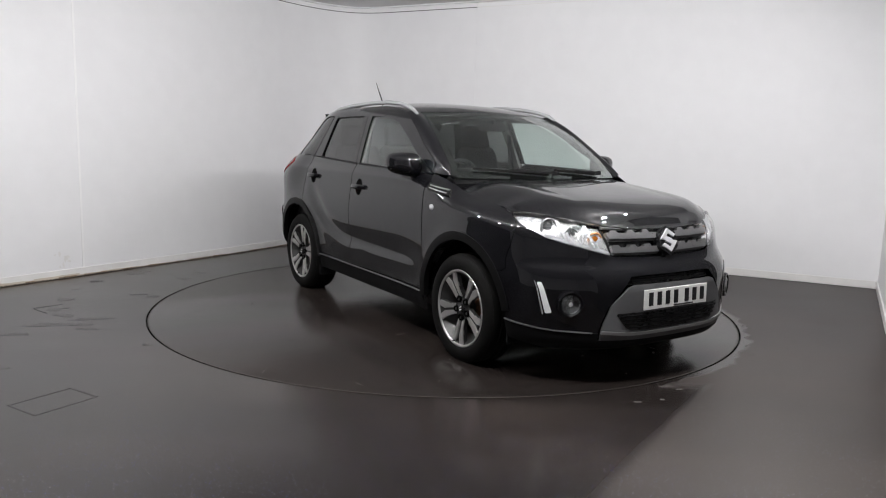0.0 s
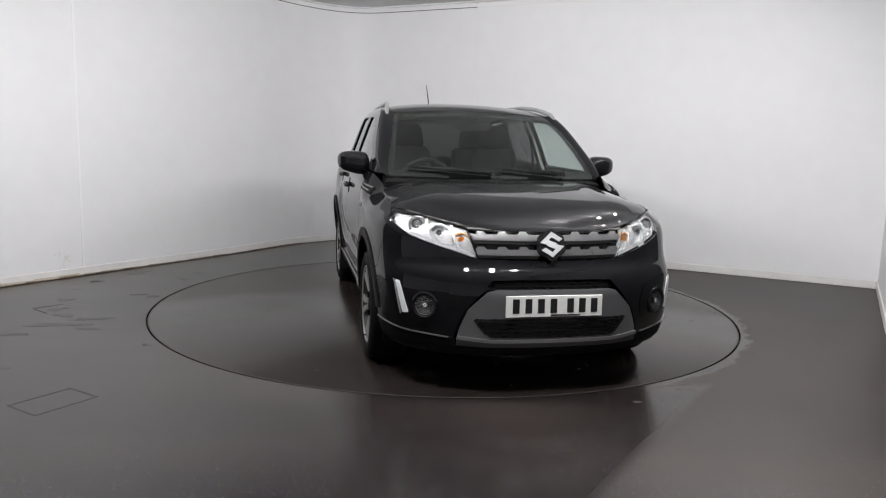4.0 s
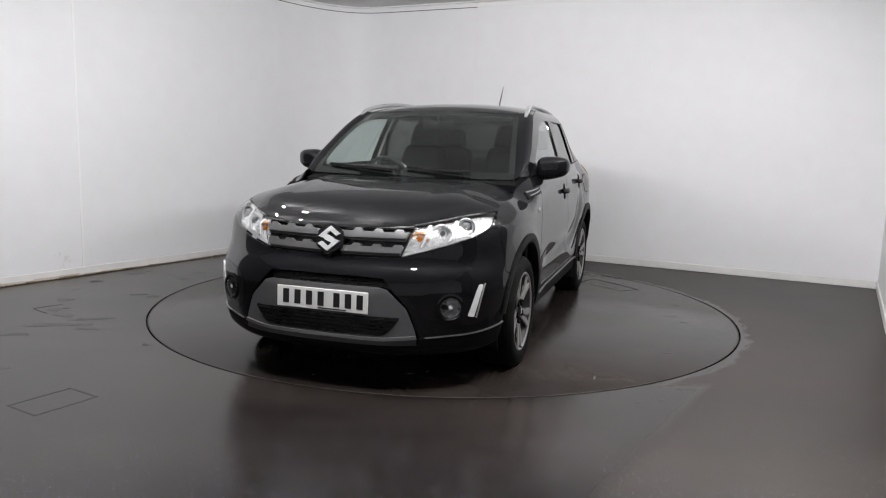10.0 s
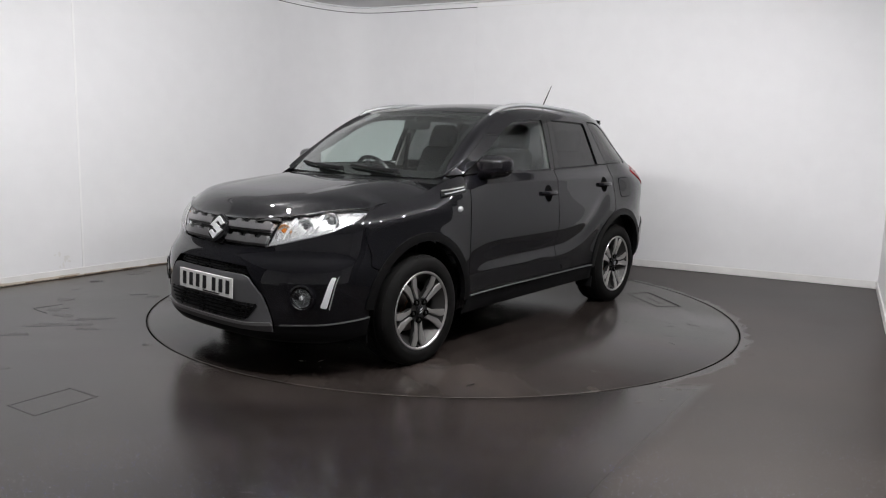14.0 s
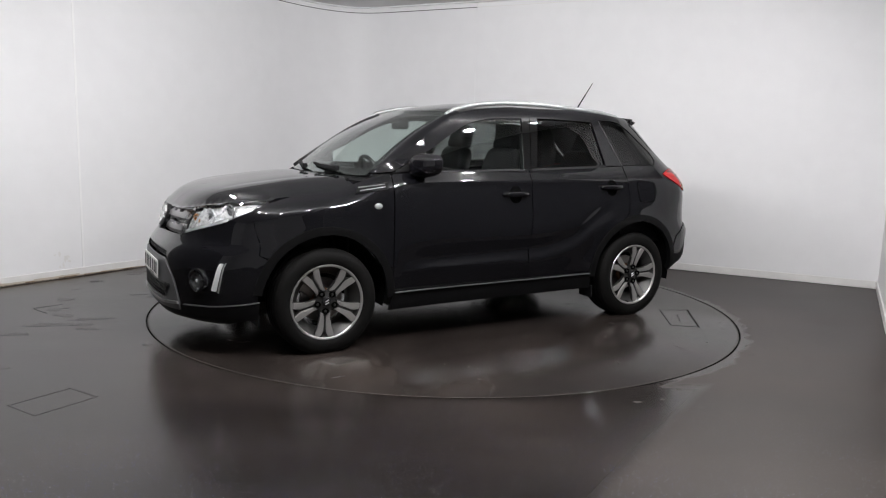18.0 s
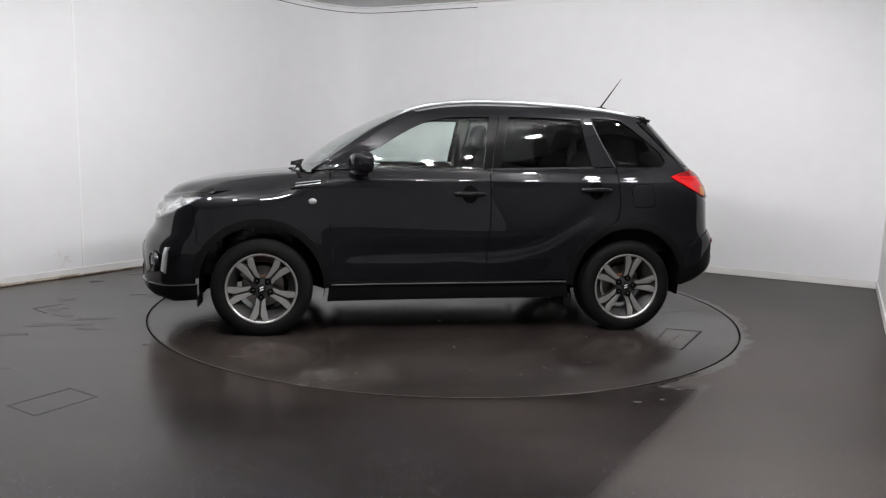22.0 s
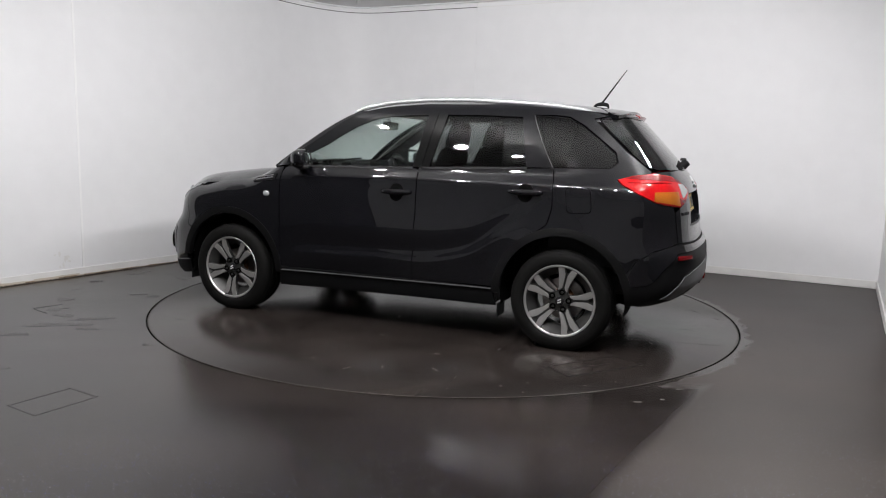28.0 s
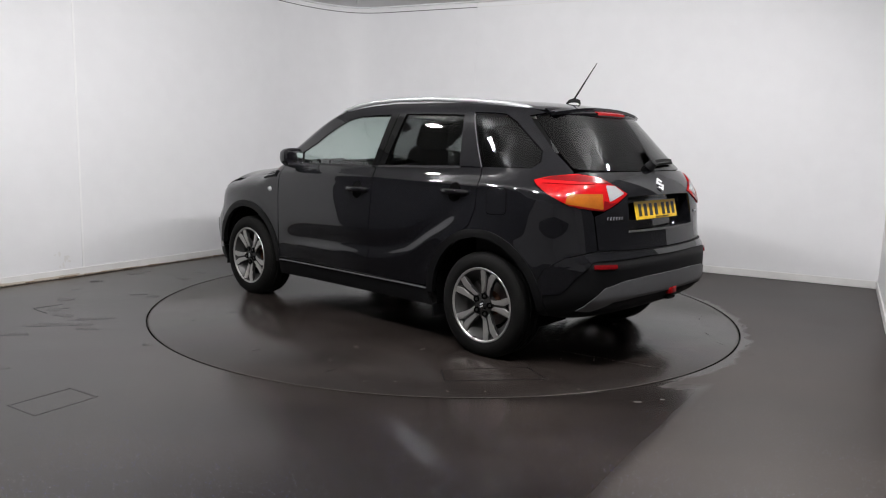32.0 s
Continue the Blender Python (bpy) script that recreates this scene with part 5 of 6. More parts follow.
def car_top():
    xs = np.linspace(0.335, -1.50, 26)
    left = [(float(x), float(roof_edge(x)) - 0.004) for x in xs]
    left[0] = (0.262, 0.545)
    left[1] = (left[1][0] - 0.03, left[1][1])
    front = [(0.345, 0.0), (0.335, 0.2), (0.31, 0.4)]
    o = front + left + [(-1.53, 0.4), (-1.545, 0.0)]
    o = o + [(x, -y) for x, y in o[::-1][1:-1]]
    sheet("roof", o, roof, M_PAINT, car, step=0.07, thick=0.02)
    sheet("headlining", [(0.25, 0.50), (-1.40, 0.54), (-1.40, -0.54), (0.25, -0.50)], roof, M_LINING, car, step=0.12, thick=0.01, lift=-0.045, label="grey headlining")
    # windscreen with a dark border
    sheet("windscreen", rounded([(-1, 0), (1, 0), (1, 1), (-1, 1)], 0.05), screen, M_SCREEN, car, step=(0.1, 0.08), thick=0.005, label="clear faintly green windscreen").visible_shadow = False
    for nm, q in (("screen_border", [(-0.995, 0.93), (0.995, 0.93), (0.995, 0.998), (-0.995, 0.998)]), ("screen_border", [(-0.995, 0.0), (0.995, 0.0), (0.995, 0.075), (-0.995, 0.075)]),
                  ("screen_border", [(0.95, 0.06), (0.998, 0.06), (0.998, 0.95), (0.95, 0.95)]), ("screen_border", [(-0.95, 0.06), (-0.998, 0.06), (-0.998, 0.95), (-0.95, 0.95)])):
        sheet(nm, q, screen, M_FRIT, car, step=(0.12, 0.1), thick=0.003, lift=-0.007, label="black ceramic glass border")
    # cowl under the screen
    def cowl(a, b):
        y = a
        x = 1.135 - 0.16 * (y / 0.72) ** 2 - 0.075 * b
        return np.stack([x, y, 1.052 - 0.018 * (y / 0.72) ** 2 + 0.018 * b], -1)
    sheet("cowl", [(-0.72, 0), (0.72, 0), (0.70, 1), (-0.70, 1)], cowl, M_PLASTIC, car, step=(0.08, 0.3), thick=0.03, label="black plastic wiper cowl")
    # wipers rest low on the glass; driver sits on the right
    for name, base, tip, k in (("wiper", (-0.02, 0.02), (-0.82, 0.085), 0), ("wiper", (0.62, 0.02), (0.04, 0.075), 1)):
        def on(sv, h):
            p = screen(np.array([sv[0]]), np.array([sv[1]]))[0]
            return Vector(p) + Vector((0.55, 0, 0.83)) * h
        a = [on((base[0] + (tip[0] - base[0]) * t, base[1] + (tip[1] - base[1]) * t), 0.030 - 0.012 * t) for t in np.linspace(0, 0.55, 6)]
        arm = part(name, sweep(a, [(-0.012, -0.006), (0.012, -0.006), (0.009, 0.008), (-0.009, 0.008)]), M_PLASTIC, car, "black windscreen wiper")
        b = [on((base[0] + (tip[0] - base[0]) * t, base[1] + (tip[1] - base[1]) * t), 0.012) for t in np.linspace(0.08, 1.0, 9)]
        part("blade", sweep(b, [(-0.008, -0.006), (0.008, -0.006), (0.005, 0.010), (-0.005, 0.010)]), M_RUBBER, arm)
        part("pivot", lathe([(0.0, 0.03), (0.016, 0.028), (0.020, 0.0)], Matrix.Translation(a[0]) @ pose(0, 0, -0.015, 90, 0, 0), 16), M_PLASTIC, arm)
    # aerial
    bm = sweep([(-1.238, 0, 1.562), (-1.262, 0, 1.578), (-1.30, 0, 1.584), (-1.335, 0, 1.576), (-1.345, 0, 1.556)], oval(0.015, 0.009, 12), up=(0, 1, 0), scales=(0.4, 0.8, 1, 0.8, 0.4))
    aer = part("aerial", bm, M_PLASTIC, car, "black whip aerial")
    part("aerial_rod", sweep([(-1.300, 0, 1.595), (-1.365, 0, 1.687), (-1.456, 0, 1.815)], oval(0.005, 0.005, 8), up=(0, 1, 0), scales=(1.3, 1.0, 0.5)), M_PLASTIC, aer)


def car_rear():
    gate = whole_rear("tailgate", [("r", 0.0, 1.145), ("r", 0.3, 1.145), ("r", 0.628, 1.138), ("r", 0.535, 1.108), ("r", 0.375, 1.020), ("r", 0.48, 0.967), ("r", 0.590, 0.925), ("r", 0.648, 0.90), ("r", 0.638, 0.80), ("r", 0.632, 0.715), ("r", 0.3, 0.705), ("r", 0.0, 0.703)], M_PAINT, step=0.04, thick=0.080,
                      hole=both(uz([("r", 0.0, 1.010), ("r", 0.20, 1.010), ("r", 0.385, 1.006), ("r", 0.400, 0.82), ("r", 0.392, 0.812), ("r", 0.2, 0.808), ("r", 0.0, 0.808)]), True))
    whole_rear("rear_screen", [("r", 0.0, 1.478), ("r", 0.3, 1.474), ("r", 0.545, 1.462), ("r", 0.575, 1.36), ("r", 0.602, 1.25), ("r", 0.622, 1.165), ("r", 0.58, 1.155), ("r", 0.3, 1.150), ("r", 0.0, 1.150)], M_QUARTER, gate, step=0.06, thick=0.005, lift=-0.002, label="dark tinted heated rear window")
    for s in (1, -1):
        f = (lambda u, z: shell(u, z)) if s > 0 else (lambda u, z: shell(-u, z))
        sheet("rear_screen_border", uz([("r", 0.545, 1.462), ("r", 0.575, 1.36), ("r", 0.602, 1.25), ("r", 0.622, 1.165), ("r", 0.55, 1.165), ("r", 0.53, 1.25), ("r", 0.50, 1.36), ("r", 0.47, 1.462)]), f, M_FRIT, gate, step=0.05, thick=0.003, lift=-0.009)
        lamp = sheet("tail_lamp", uz(TAIL_LAMP), f, M_RED, car, step=0.025, thick=0.02, lift=0.006, label="red tail lamp with amber and clear windows")
        sheet("indicator_window", rounded(uz([("x", -1.780, 0.968), ("x", -1.778, 1.020), ("r", 0.580, 1.022), ("r", 0.598, 0.938)]), 0.006), f, M_AMBER, lamp, step=0.025, thick=0.006, lift=0.0085, label="amber indicator window")
        sheet("reversing_window", rounded(uz([("r", 0.535, 1.068), ("r", 0.475, 1.064), ("r", 0.418, 1.024), ("r", 0.545, 0.980)]), 0.008), f, M_WHITELENS, lamp, step=0.025, thick=0.006, lift=0.009, label="clear reversing lamp window")
        sheet("upper_lens", uz([("x", -1.60, 1.094), ("x", -1.66, 1.113), ("x", -1.73, 1.119), ("r", 0.64, 1.123), ("r", 0.550, 1.108), ("r", 0.43, 1.043), ("r", 0.472, 1.070), ("r", 0.60, 1.084), ("x", -1.75, 1.090)]), f, M_REDDARK, lamp, step=0.025, thick=0.004, lift=0.0075, label="deep red upper lens")
        sheet("lower_lens", uz([("x", -1.83, 0.948), ("x", -1.80, 0.962), ("r", 0.598, 0.936), ("r", 0.582, 0.985), ("r", 0.560, 0.982), ("r", 0.548, 0.972), ("r", 0.49, 0.976), ("r", 0.595, 0.932), ("r", 0.66, 0.938)]), f, M_REDDARK, lamp, step=0.02, thick=0.004, lift=0.0075, label="deep red lower lens")
        sheet("lamp_ridge", uz([("x", -1.62, 1.072), ("x", -1.75, 1.078), ("r", 0.60, 1.078), ("r", 0.60, 1.072), ("x", -1.75, 1.071)]), f, M_RED, lamp, step=0.03, thick=0.004, lift=0.010)
        sheet("lamp_back", uz(TAIL_LAMP), f, M_DASH, lamp, step=0.04, thick=0.004, lift=-0.018, label="dark lamp housing")
        # bumper reflector
        sheet("bumper_reflector", rounded(uz([("r", 0.690, 0.638), ("r", 0.560, 0.636), ("r", 0.560, 0.616), ("r", 0.690, 0.615)]), 0.006), f, M_REDDARK, car, step=0.04, thick=0.008, lift=0.008, label="slim red bumper reflector")
    # plate recess and figure
    whole_rear("plate_recess", ([("r", 0.0, 1.03), ("r", 0.41, 1.02), ("r", 0.42, 0.80), ("r", 0.0, 0.79)]), M_PAINT, gate, step=0.05, thick=0.006, lift=-0.078)
    sheet("recess_lip", both(uz([("r", 0.0, 0.812), ("r", 0.400, 0.816), ("r", 0.404, 0.804), ("r", 0.0, 0.800)]), True), shell, M_RIB, gate, step=0.06, thick=0.006, lift=0.003)

    def back(a, b):
        return np.stack([-1.946 + 0.60 * (b - 1.065), a, b], -1)
    for k in (1, -1):
        sheet("badge_figure", [(-k * a * 0.66, 1.068 + k * (b - 0.780) * 0.60) for a, b in FIGURE], back, M_BADGE, gate, step=0.05, thick=0.02, lift=0.004, centre=(0, 0, 1.0), label="plain silver badge figure")
    for y0, w in ((0.515, 0.13), (-0.50, 0.10)):
        for k in range(6):
            y = y0 - w / 2 + w * (k + 0.5) / 6
            c = shell(np.array([2 * U_END - at_y(-y, 0.888, True) if y < 0 else at_y(y, 0.888, True)]), np.array([0.888]))[0]
            bm = bmesh.new()
            boxed(bm, (0.006, w / 6 * 0.78, 0.020), (c[0] - 0.003, c[1], c[2]), 0.003, 1)
            part("lettering_bar", bm, M_CHROME, gate)
    plate("number_plate", (-1.930, 0.917), -1, M_PLATEY)
    # spoiler
    def spoil(a, b):
        y = a
        x = -1.44 - 0.150 * b + 0.14 * np.abs(y / 0.55) ** 2.5 * b
        return np.stack([x, y, 1.532 - 0.035 * np.abs(y / 0.6) ** 2.2 - 0.022 * b - 0.018 * b * b], -1)
    sp = sheet("spoiler", [(-0.52, 0), (0.52, 0), (0.49, 1), (-0.49, 1)], spoil, M_PAINT, car, step=(0.06, 0.2), thick=0.026, centre=(-1.5, 0, 1.2), label="black roof spoiler")
    sheet("high_brake_lamp", [(-0.16, 0.82), (0.16, 0.82), (0.16, 1.01), (-0.16, 1.01)], spoil, M_RED, sp, step=(0.06, 0.1), thick=0.016, lift=0.003, centre=(-1.5, 0, 1.2), label="red high brake lamp")
    # bumper: painted top, black lower, grey insert
    rb = whole_rear("rear_bumper", [("r", 0.0, 0.698), ("r", 0.3, 0.700), ("r", 0.640, 0.709), ("x", -1.80, 0.666), ("x", -1.70, 0.604), ("x", -1.654, 0.52), ("x", -1.668, 0.43), ("x", -1.66, 0.335),
                                    ("x", -1.72, 0.310), ("r", 0.64, 0.305), ("r", 0.40, 0.300), ("r", 0.0, 0.298)], M_PLASTIC, step=0.04, label="black textured rear bumper")
    whole_rear("bumper_step", [("r", 0.0, 0.690), ("r", 0.3, 0.692), ("r", 0.64, 0.700), ("x", -1.80, 0.655), ("x", -1.72, 0.604), ("x", -1.74, 0.59), ("r", 0.70, 0.655), ("r", 0.3, 0.662), ("r", 0.0, 0.660)], M_PAINT, rb, step=0.05, lift=0.006, thick=0.008, label="painted bumper edge")
    for s in (1, -1):
        sheet("bumper_corner", uz([("x", -1.662, 0.515), ("x", -1.705, 0.602), ("x", -1.80, 0.664), ("r", 0.635, 0.706), ("r", 0.575, 0.678), ("r", 0.69, 0.648), ("x", -1.862, 0.560), ("x", -1.815, 0.492), ("x", -1.775, 0.462), ("x", -1.672, 0.446)]), hand_of(s), M_PAINT, rb, step=0.04, lift=0.005, thick=0.008, label="painted bumper corner")
    whole_rear("skid_insert", [("r", 0.0, 0.552), ("r", 0.3, 0.551), ("r", 0.487, 0.540), ("r", 0.625, 0.508), ("r", 0.69, 0.435), ("r", 0.715, 0.372), ("r", 0.650, 0.365), ("r", 0.555, 0.425), ("r", 0.38, 0.437), ("r", 0.0, 0.440)], M_GREYTRIM, rb, step=0.05, lift=0.006, thick=0.01, label="grey bumper insert")
    bm = bmesh.new()
    boxed(bm, (0.05, 0.10, 0.05), (-2.040, -0.03, 0.432), 0.01)
    part("rear_fog_lamp", bm, M_RED, rb, "small red rear fog lamp")
    bm = bmesh.new()
    boxed(bm, (0.07, 0.09, 0.016), (-2.00, -0.08, 0.372), 0.004, 1)
    part("tow_eye", bm, M_PLASTIC, rb)
    # wiper
    def gl(y, z, h):
        p = shell(np.array([at_y(abs(y), z, True)]), np.array([z]))[0]
        return Vector((p[0] - h * 0.7, math.copysign(p[1], y), p[2] + h * 0.7))
    w = part("rear_wiper", sweep([gl(0.0, 1.175, 0.03), gl(-0.1, 1.185, 0.035), gl(-0.22, 1.192, 0.028), gl(-0.34, 1.196, 0.018)], [(-0.012, -0.008), (0.012, -0.008), (0.008, 0.01), (-0.008, 0.01)]), M_PLASTIC, car, "black rear wiper")
    part("blade", sweep([gl(-0.04, 1.172, 0.012), gl(-0.2, 1.180, 0.012), gl(-0.36, 1.185, 0.012)], [(-0.006, -0.006), (0.006, -0.006), (0.004, 0.008), (-0.004, 0.008)]), M_RUBBER, w)
    part("hub", lathe([(0.0, 0.05), (0.026, 0.046), (0.032, 0.0)], Matrix.Translation(gl(0.0, 1.168, 0.0)) @ pose(0, 0, 0, 0, 0, 90) @ pose(0, 0, 0, 45, 0, 0), 18), M_PLASTIC, w)
    # fuel flap on the left quarter
    o = rounded([(-1.252, 1.028), (-1.404, 1.034), (-1.423, 0.884), (-1.273, 0.876)], 0.03)
    gap = [(-1.338 + (x + 1.338) * 1.05, 0.955 + (z - 0.955) * 1.05) for x, z in o]
    sheet("flap_gap", side_outline(gap), shell, M_LINER, car, step=0.04, lift=0.001, thick=0.004)
    sheet("fuel_flap", side_outline(o), shell, M_PAINT, car, step=0.04, lift=0.0025, thick=0.006, label="rounded fuel filler flap")


def mirror_unit(s):
    bm = bmesh.new()
    bmesh.ops.create_uvsphere(bm, u_segments=32, v_segments=20, radius=1.0)
    for v in bm.verts:
        x, y, z = v.co
        sx = math.copysign(abs(x) ** 0.75, x)
        sy = math.copysign(abs(y) ** 0.62, y)
        sz = math.copysign(abs(z) ** 0.68, z)
        k = 1.0 if x > 0 else 0.35
        out = Vector((sx * 0.098 * k, sy * 0.104, sz * 0.074))
        out.z *= 1.0 - 0.16 * sy
        out.z += 0.010 * sy
        out.x -= 0.030 * sy + 0.01
        out.y *= s
        v.co = out + Vector((0.60, s * 0.885, 1.142))
    mi = part("door_mirror", bm, M_PAINT, car, "gloss black door mirror")
    bm = bmesh.new()
    boxed(bm, (0.010, 0.155, 0.105), (0, 0, 0), 0.004, 2)
    g = part("mirror_glass", bm, M_MIRROR, mi)
    g.matrix_basis = pose(0.563, s * 0.882, 1.142, 0, 0, s * 12)
    part("mirror_foot", sweep([(0.63, s * 0.80, 1.085), (0.625, s * 0.84, 1.088), (0.615, s * 0.875, 1.098)], oval(0.035, 0.020, 12), scales=(1.1, 1, 1)), M_PLASTIC, mi)
    part("mirror_line", sweep([(0.63, s * 0.795, 1.112), (0.665, s * 0.86, 1.112), (0.645, s * 0.93, 1.112), (0.60, s * 0.98, 1.112)], oval(0.004, 0.004, 6)), M_SATIN, mi)


def wheel(at, s, twist):
    """One wheel: tyre, alloy rim with five split spokes, brake disc; s the side it faces."""
    w = part("wheel", tyre_mesh(), M_RUBBER, car, "black tyre on a machined five-spoke alloy wheel")
    w.matrix_basis = pose(*at, 0, 0, 0 if s > 0 else 180)
    I = Matrix.Identity(4)
    part("rim_barrel", lathe([(0.226, 0.100), (0.232, 0.106), (0.228, 0.112), (0.219, 0.108), (0.213, 0.099), (0.176, 0.052), (0.166, 0.034), (0.164, 0.02), (0.19, -0.09), (0.222, -0.10)], I, 64), M_BARREL, w)
    part("rim_edge", lathe([(0.216, 0.105), (0.222, 0.1115), (0.229, 0.1125), (0.2335, 0.107), (0.2335, 0.100)], I, 64), M_RIMFACE, w, "bright machined rim edge")
    part("brake_disc", lathe([(0.045, 0.000), (0.135, 0.000), (0.138, -0.006), (0.135, -0.02), (0.07, -0.02)], I, 48), M_STEEL, w)
    part("disc_bell", lathe([(0.0, 0.035), (0.070, 0.033), (0.076, 0.0)], I, 32), M_RUST, w, "rusty brake hub")
    bm = bmesh.new()
    boxed(bm, (0.13, 0.07, 0.07), (0.095, -0.008, 0.075), 0.015, 2, Matrix.Rotation(radians(-40), 4, "Y"))
    part("brake_caliper", bm, M_STEEL, w)
    for k in range(5):
        m = Matrix.Rotation(radians(72 * k + twist), 4, "Y")
        dark, face = spoke_mesh()
        bmesh.ops.transform(dark, matrix=m, verts=dark.verts)
        bmesh.ops.transform(face, matrix=m, verts=face.verts)
        part("spoke", dark, M_RIMDARK, w, "dark split spoke")
        part("spoke_face", face, M_RIMFACE, w, "bright machined spoke face", angle=20)
        c = m @ Vector((0.0, 0, 0.057))
        part("wheel_nut", lathe([(0.0, 0.0975), (0.008, 0.0965), (0.010, 0.080), (0.012, 0.068)], Matrix.Translation((c.x, 0, c.z)), 6), M_BARREL, w)
        part("nut_well", lathe([(0.0, 0.088), (0.0135, 0.0885), (0.0150, 0.0985), (0.0185, 0.0985), (0.0195, 0.06)], Matrix.Translation((c.x, 0, c.z)), 16), M_LINER, w)
    part("hub_disc", lathe([(0.0, 0.086), (0.040, 0.086), (0.064, 0.082), (0.070, 0.06), (0.06, 0.02)], I, 40), M_BARREL, w)
    cap = part("centre_cap", lathe([(0.0, 0.102), (0.022, 0.101), (0.029, 0.097), (0.031, 0.088)], I, 28), M_SATIN, w, "black centre cap with a silver figure")
    bm = bmesh.new()
    boxed(bm, (0.026, 0.002, 0.008), (0.0, 0.1025, 0.008), 0.001, 1, Matrix.Rotation(radians(25), 4, "Y"))
    boxed(bm, (0.026, 0.002, 0.008), (0.0, 0.1025, -0.008), 0.001, 1, Matrix.Rotation(radians(25), 4, "Y"))
    part("cap_figure", bm, M_BADGE, w)
    part("valve", lathe([(0.0, 0.125), (0.004, 0.124), (0.004, 0.095)], Matrix.Translation((0.045, 0, -0.205)), 8), M_PLASTIC, w)
    return w


TYRE_R = 0.327


def tyre_mesh():
    prof = [(0.226, 0.085), (0.231, 0.108), (0.242, 0.116), (0.262, 0.1195), (0.285, 0.118), (0.304, 0.111), (0.317, 0.098), (0.3235, 0.086), (TYRE_R - 0.0005, 0.070)]
    groove = []
    for y in (0.048, 0.0, -0.048):
        groove += [(TYRE_R, y + 0.012), (TYRE_R - 0.007, y + 0.008), (TYRE_R - 0.007, y - 0.008), (TYRE_R, y - 0.012)]
    prof = prof + groove + [(r, -h) for r, h in prof[::-1]]
    bm = lathe(prof, Matrix.Identity(4), 96)
    # the loaded tyre flattens on the floor
    for v in bm.verts:
        if v.co.z < -0.3165:
            v.co.z = -0.3165
    # shoulder blocks
    for k in range(72):
        a = 2 * math.pi * k / 72
        for sd in (1, -1):
            m = Matrix.Rotation(a, 4, "Y") @ Matrix.Translation((0.3135, sd * 0.0920, 0))
            if math.sin(-a) * 0.3215 < -0.30:
                continue
            boxed(bm, (0.007, 0.016, 0.018), (0, 0, 0), 0, 1, None)
            vs = bm.verts[-8:]
            bmesh.ops.transform(bm, matrix=m @ Matrix.Rotation(radians(sd * -38), 4, "Z"), verts=vs)
    return bm


def prism(outline, y0, y1, dish=None):
    """A flat outline in (x, z) given depth along y; dish(r) shifts it in y by its distance from the hub."""
    bm = bmesh.new()
    d = dish if dish else (lambda r: 0.0)
    a = [bm.verts.new((x, y0 + d(math.hypot(x, z)), z)) for x, z in outline]
    b = [bm.verts.new((x, y1 + d(math.hypot(x, z)), z)) for x, z in outline]
    bm.faces.new(a)
    bm.faces.new(b[::-1])
    n = len(a)
    for i in range(n):
        bm.faces.new((a[i], a[(i + 1) % n], b[(i + 1) % n], b[i]))
    return bm


def spoke_mesh():
    """A Y-shaped spoke: a dark core and two bright legs with a groove between them."""
    dish = lambda r: 0.088 + 0.018 * smooth01((r - 0.05) / 0.17)
    core = [(-0.036, 0.04), (-0.034, 0.10), (-0.039, 0.140), (-0.066, 0.207), (-0.040, 0.2155), (-0.024, 0.2176), (-0.004, 0.184), (0.004, 0.184), (0.024, 0.2176), (0.040, 0.2155), (0.066, 0.207), (0.039, 0.140), (0.034, 0.10), (0.036, 0.04)]
    dark = prism(core, -0.030, -0.006, dish)
    face = bmesh.new()
    for k in (1, -1):
        leg = [(k * 0.0070, 0.082), (k * 0.020, 0.076), (k * 0.031, 0.060), (k * 0.0315, 0.10), (k * 0.035, 0.138), (k * 0.064, 0.2055), (k * 0.026, 0.2168), (k * 0.0070, 0.174)]
        p = prism(leg, -0.010, 0.002, dish)
        bmesh.ops.bevel(p, geom=p.edges[:], offset=0.0045, segments=2, affect="EDGES", clamp_overlap=True)
        me = bpy.data.meshes.new("leg")
        p.to_mesh(me)
        p.free()
        face.from_mesh(me)
        bpy.data.meshes.remove(me)
    return dark, face


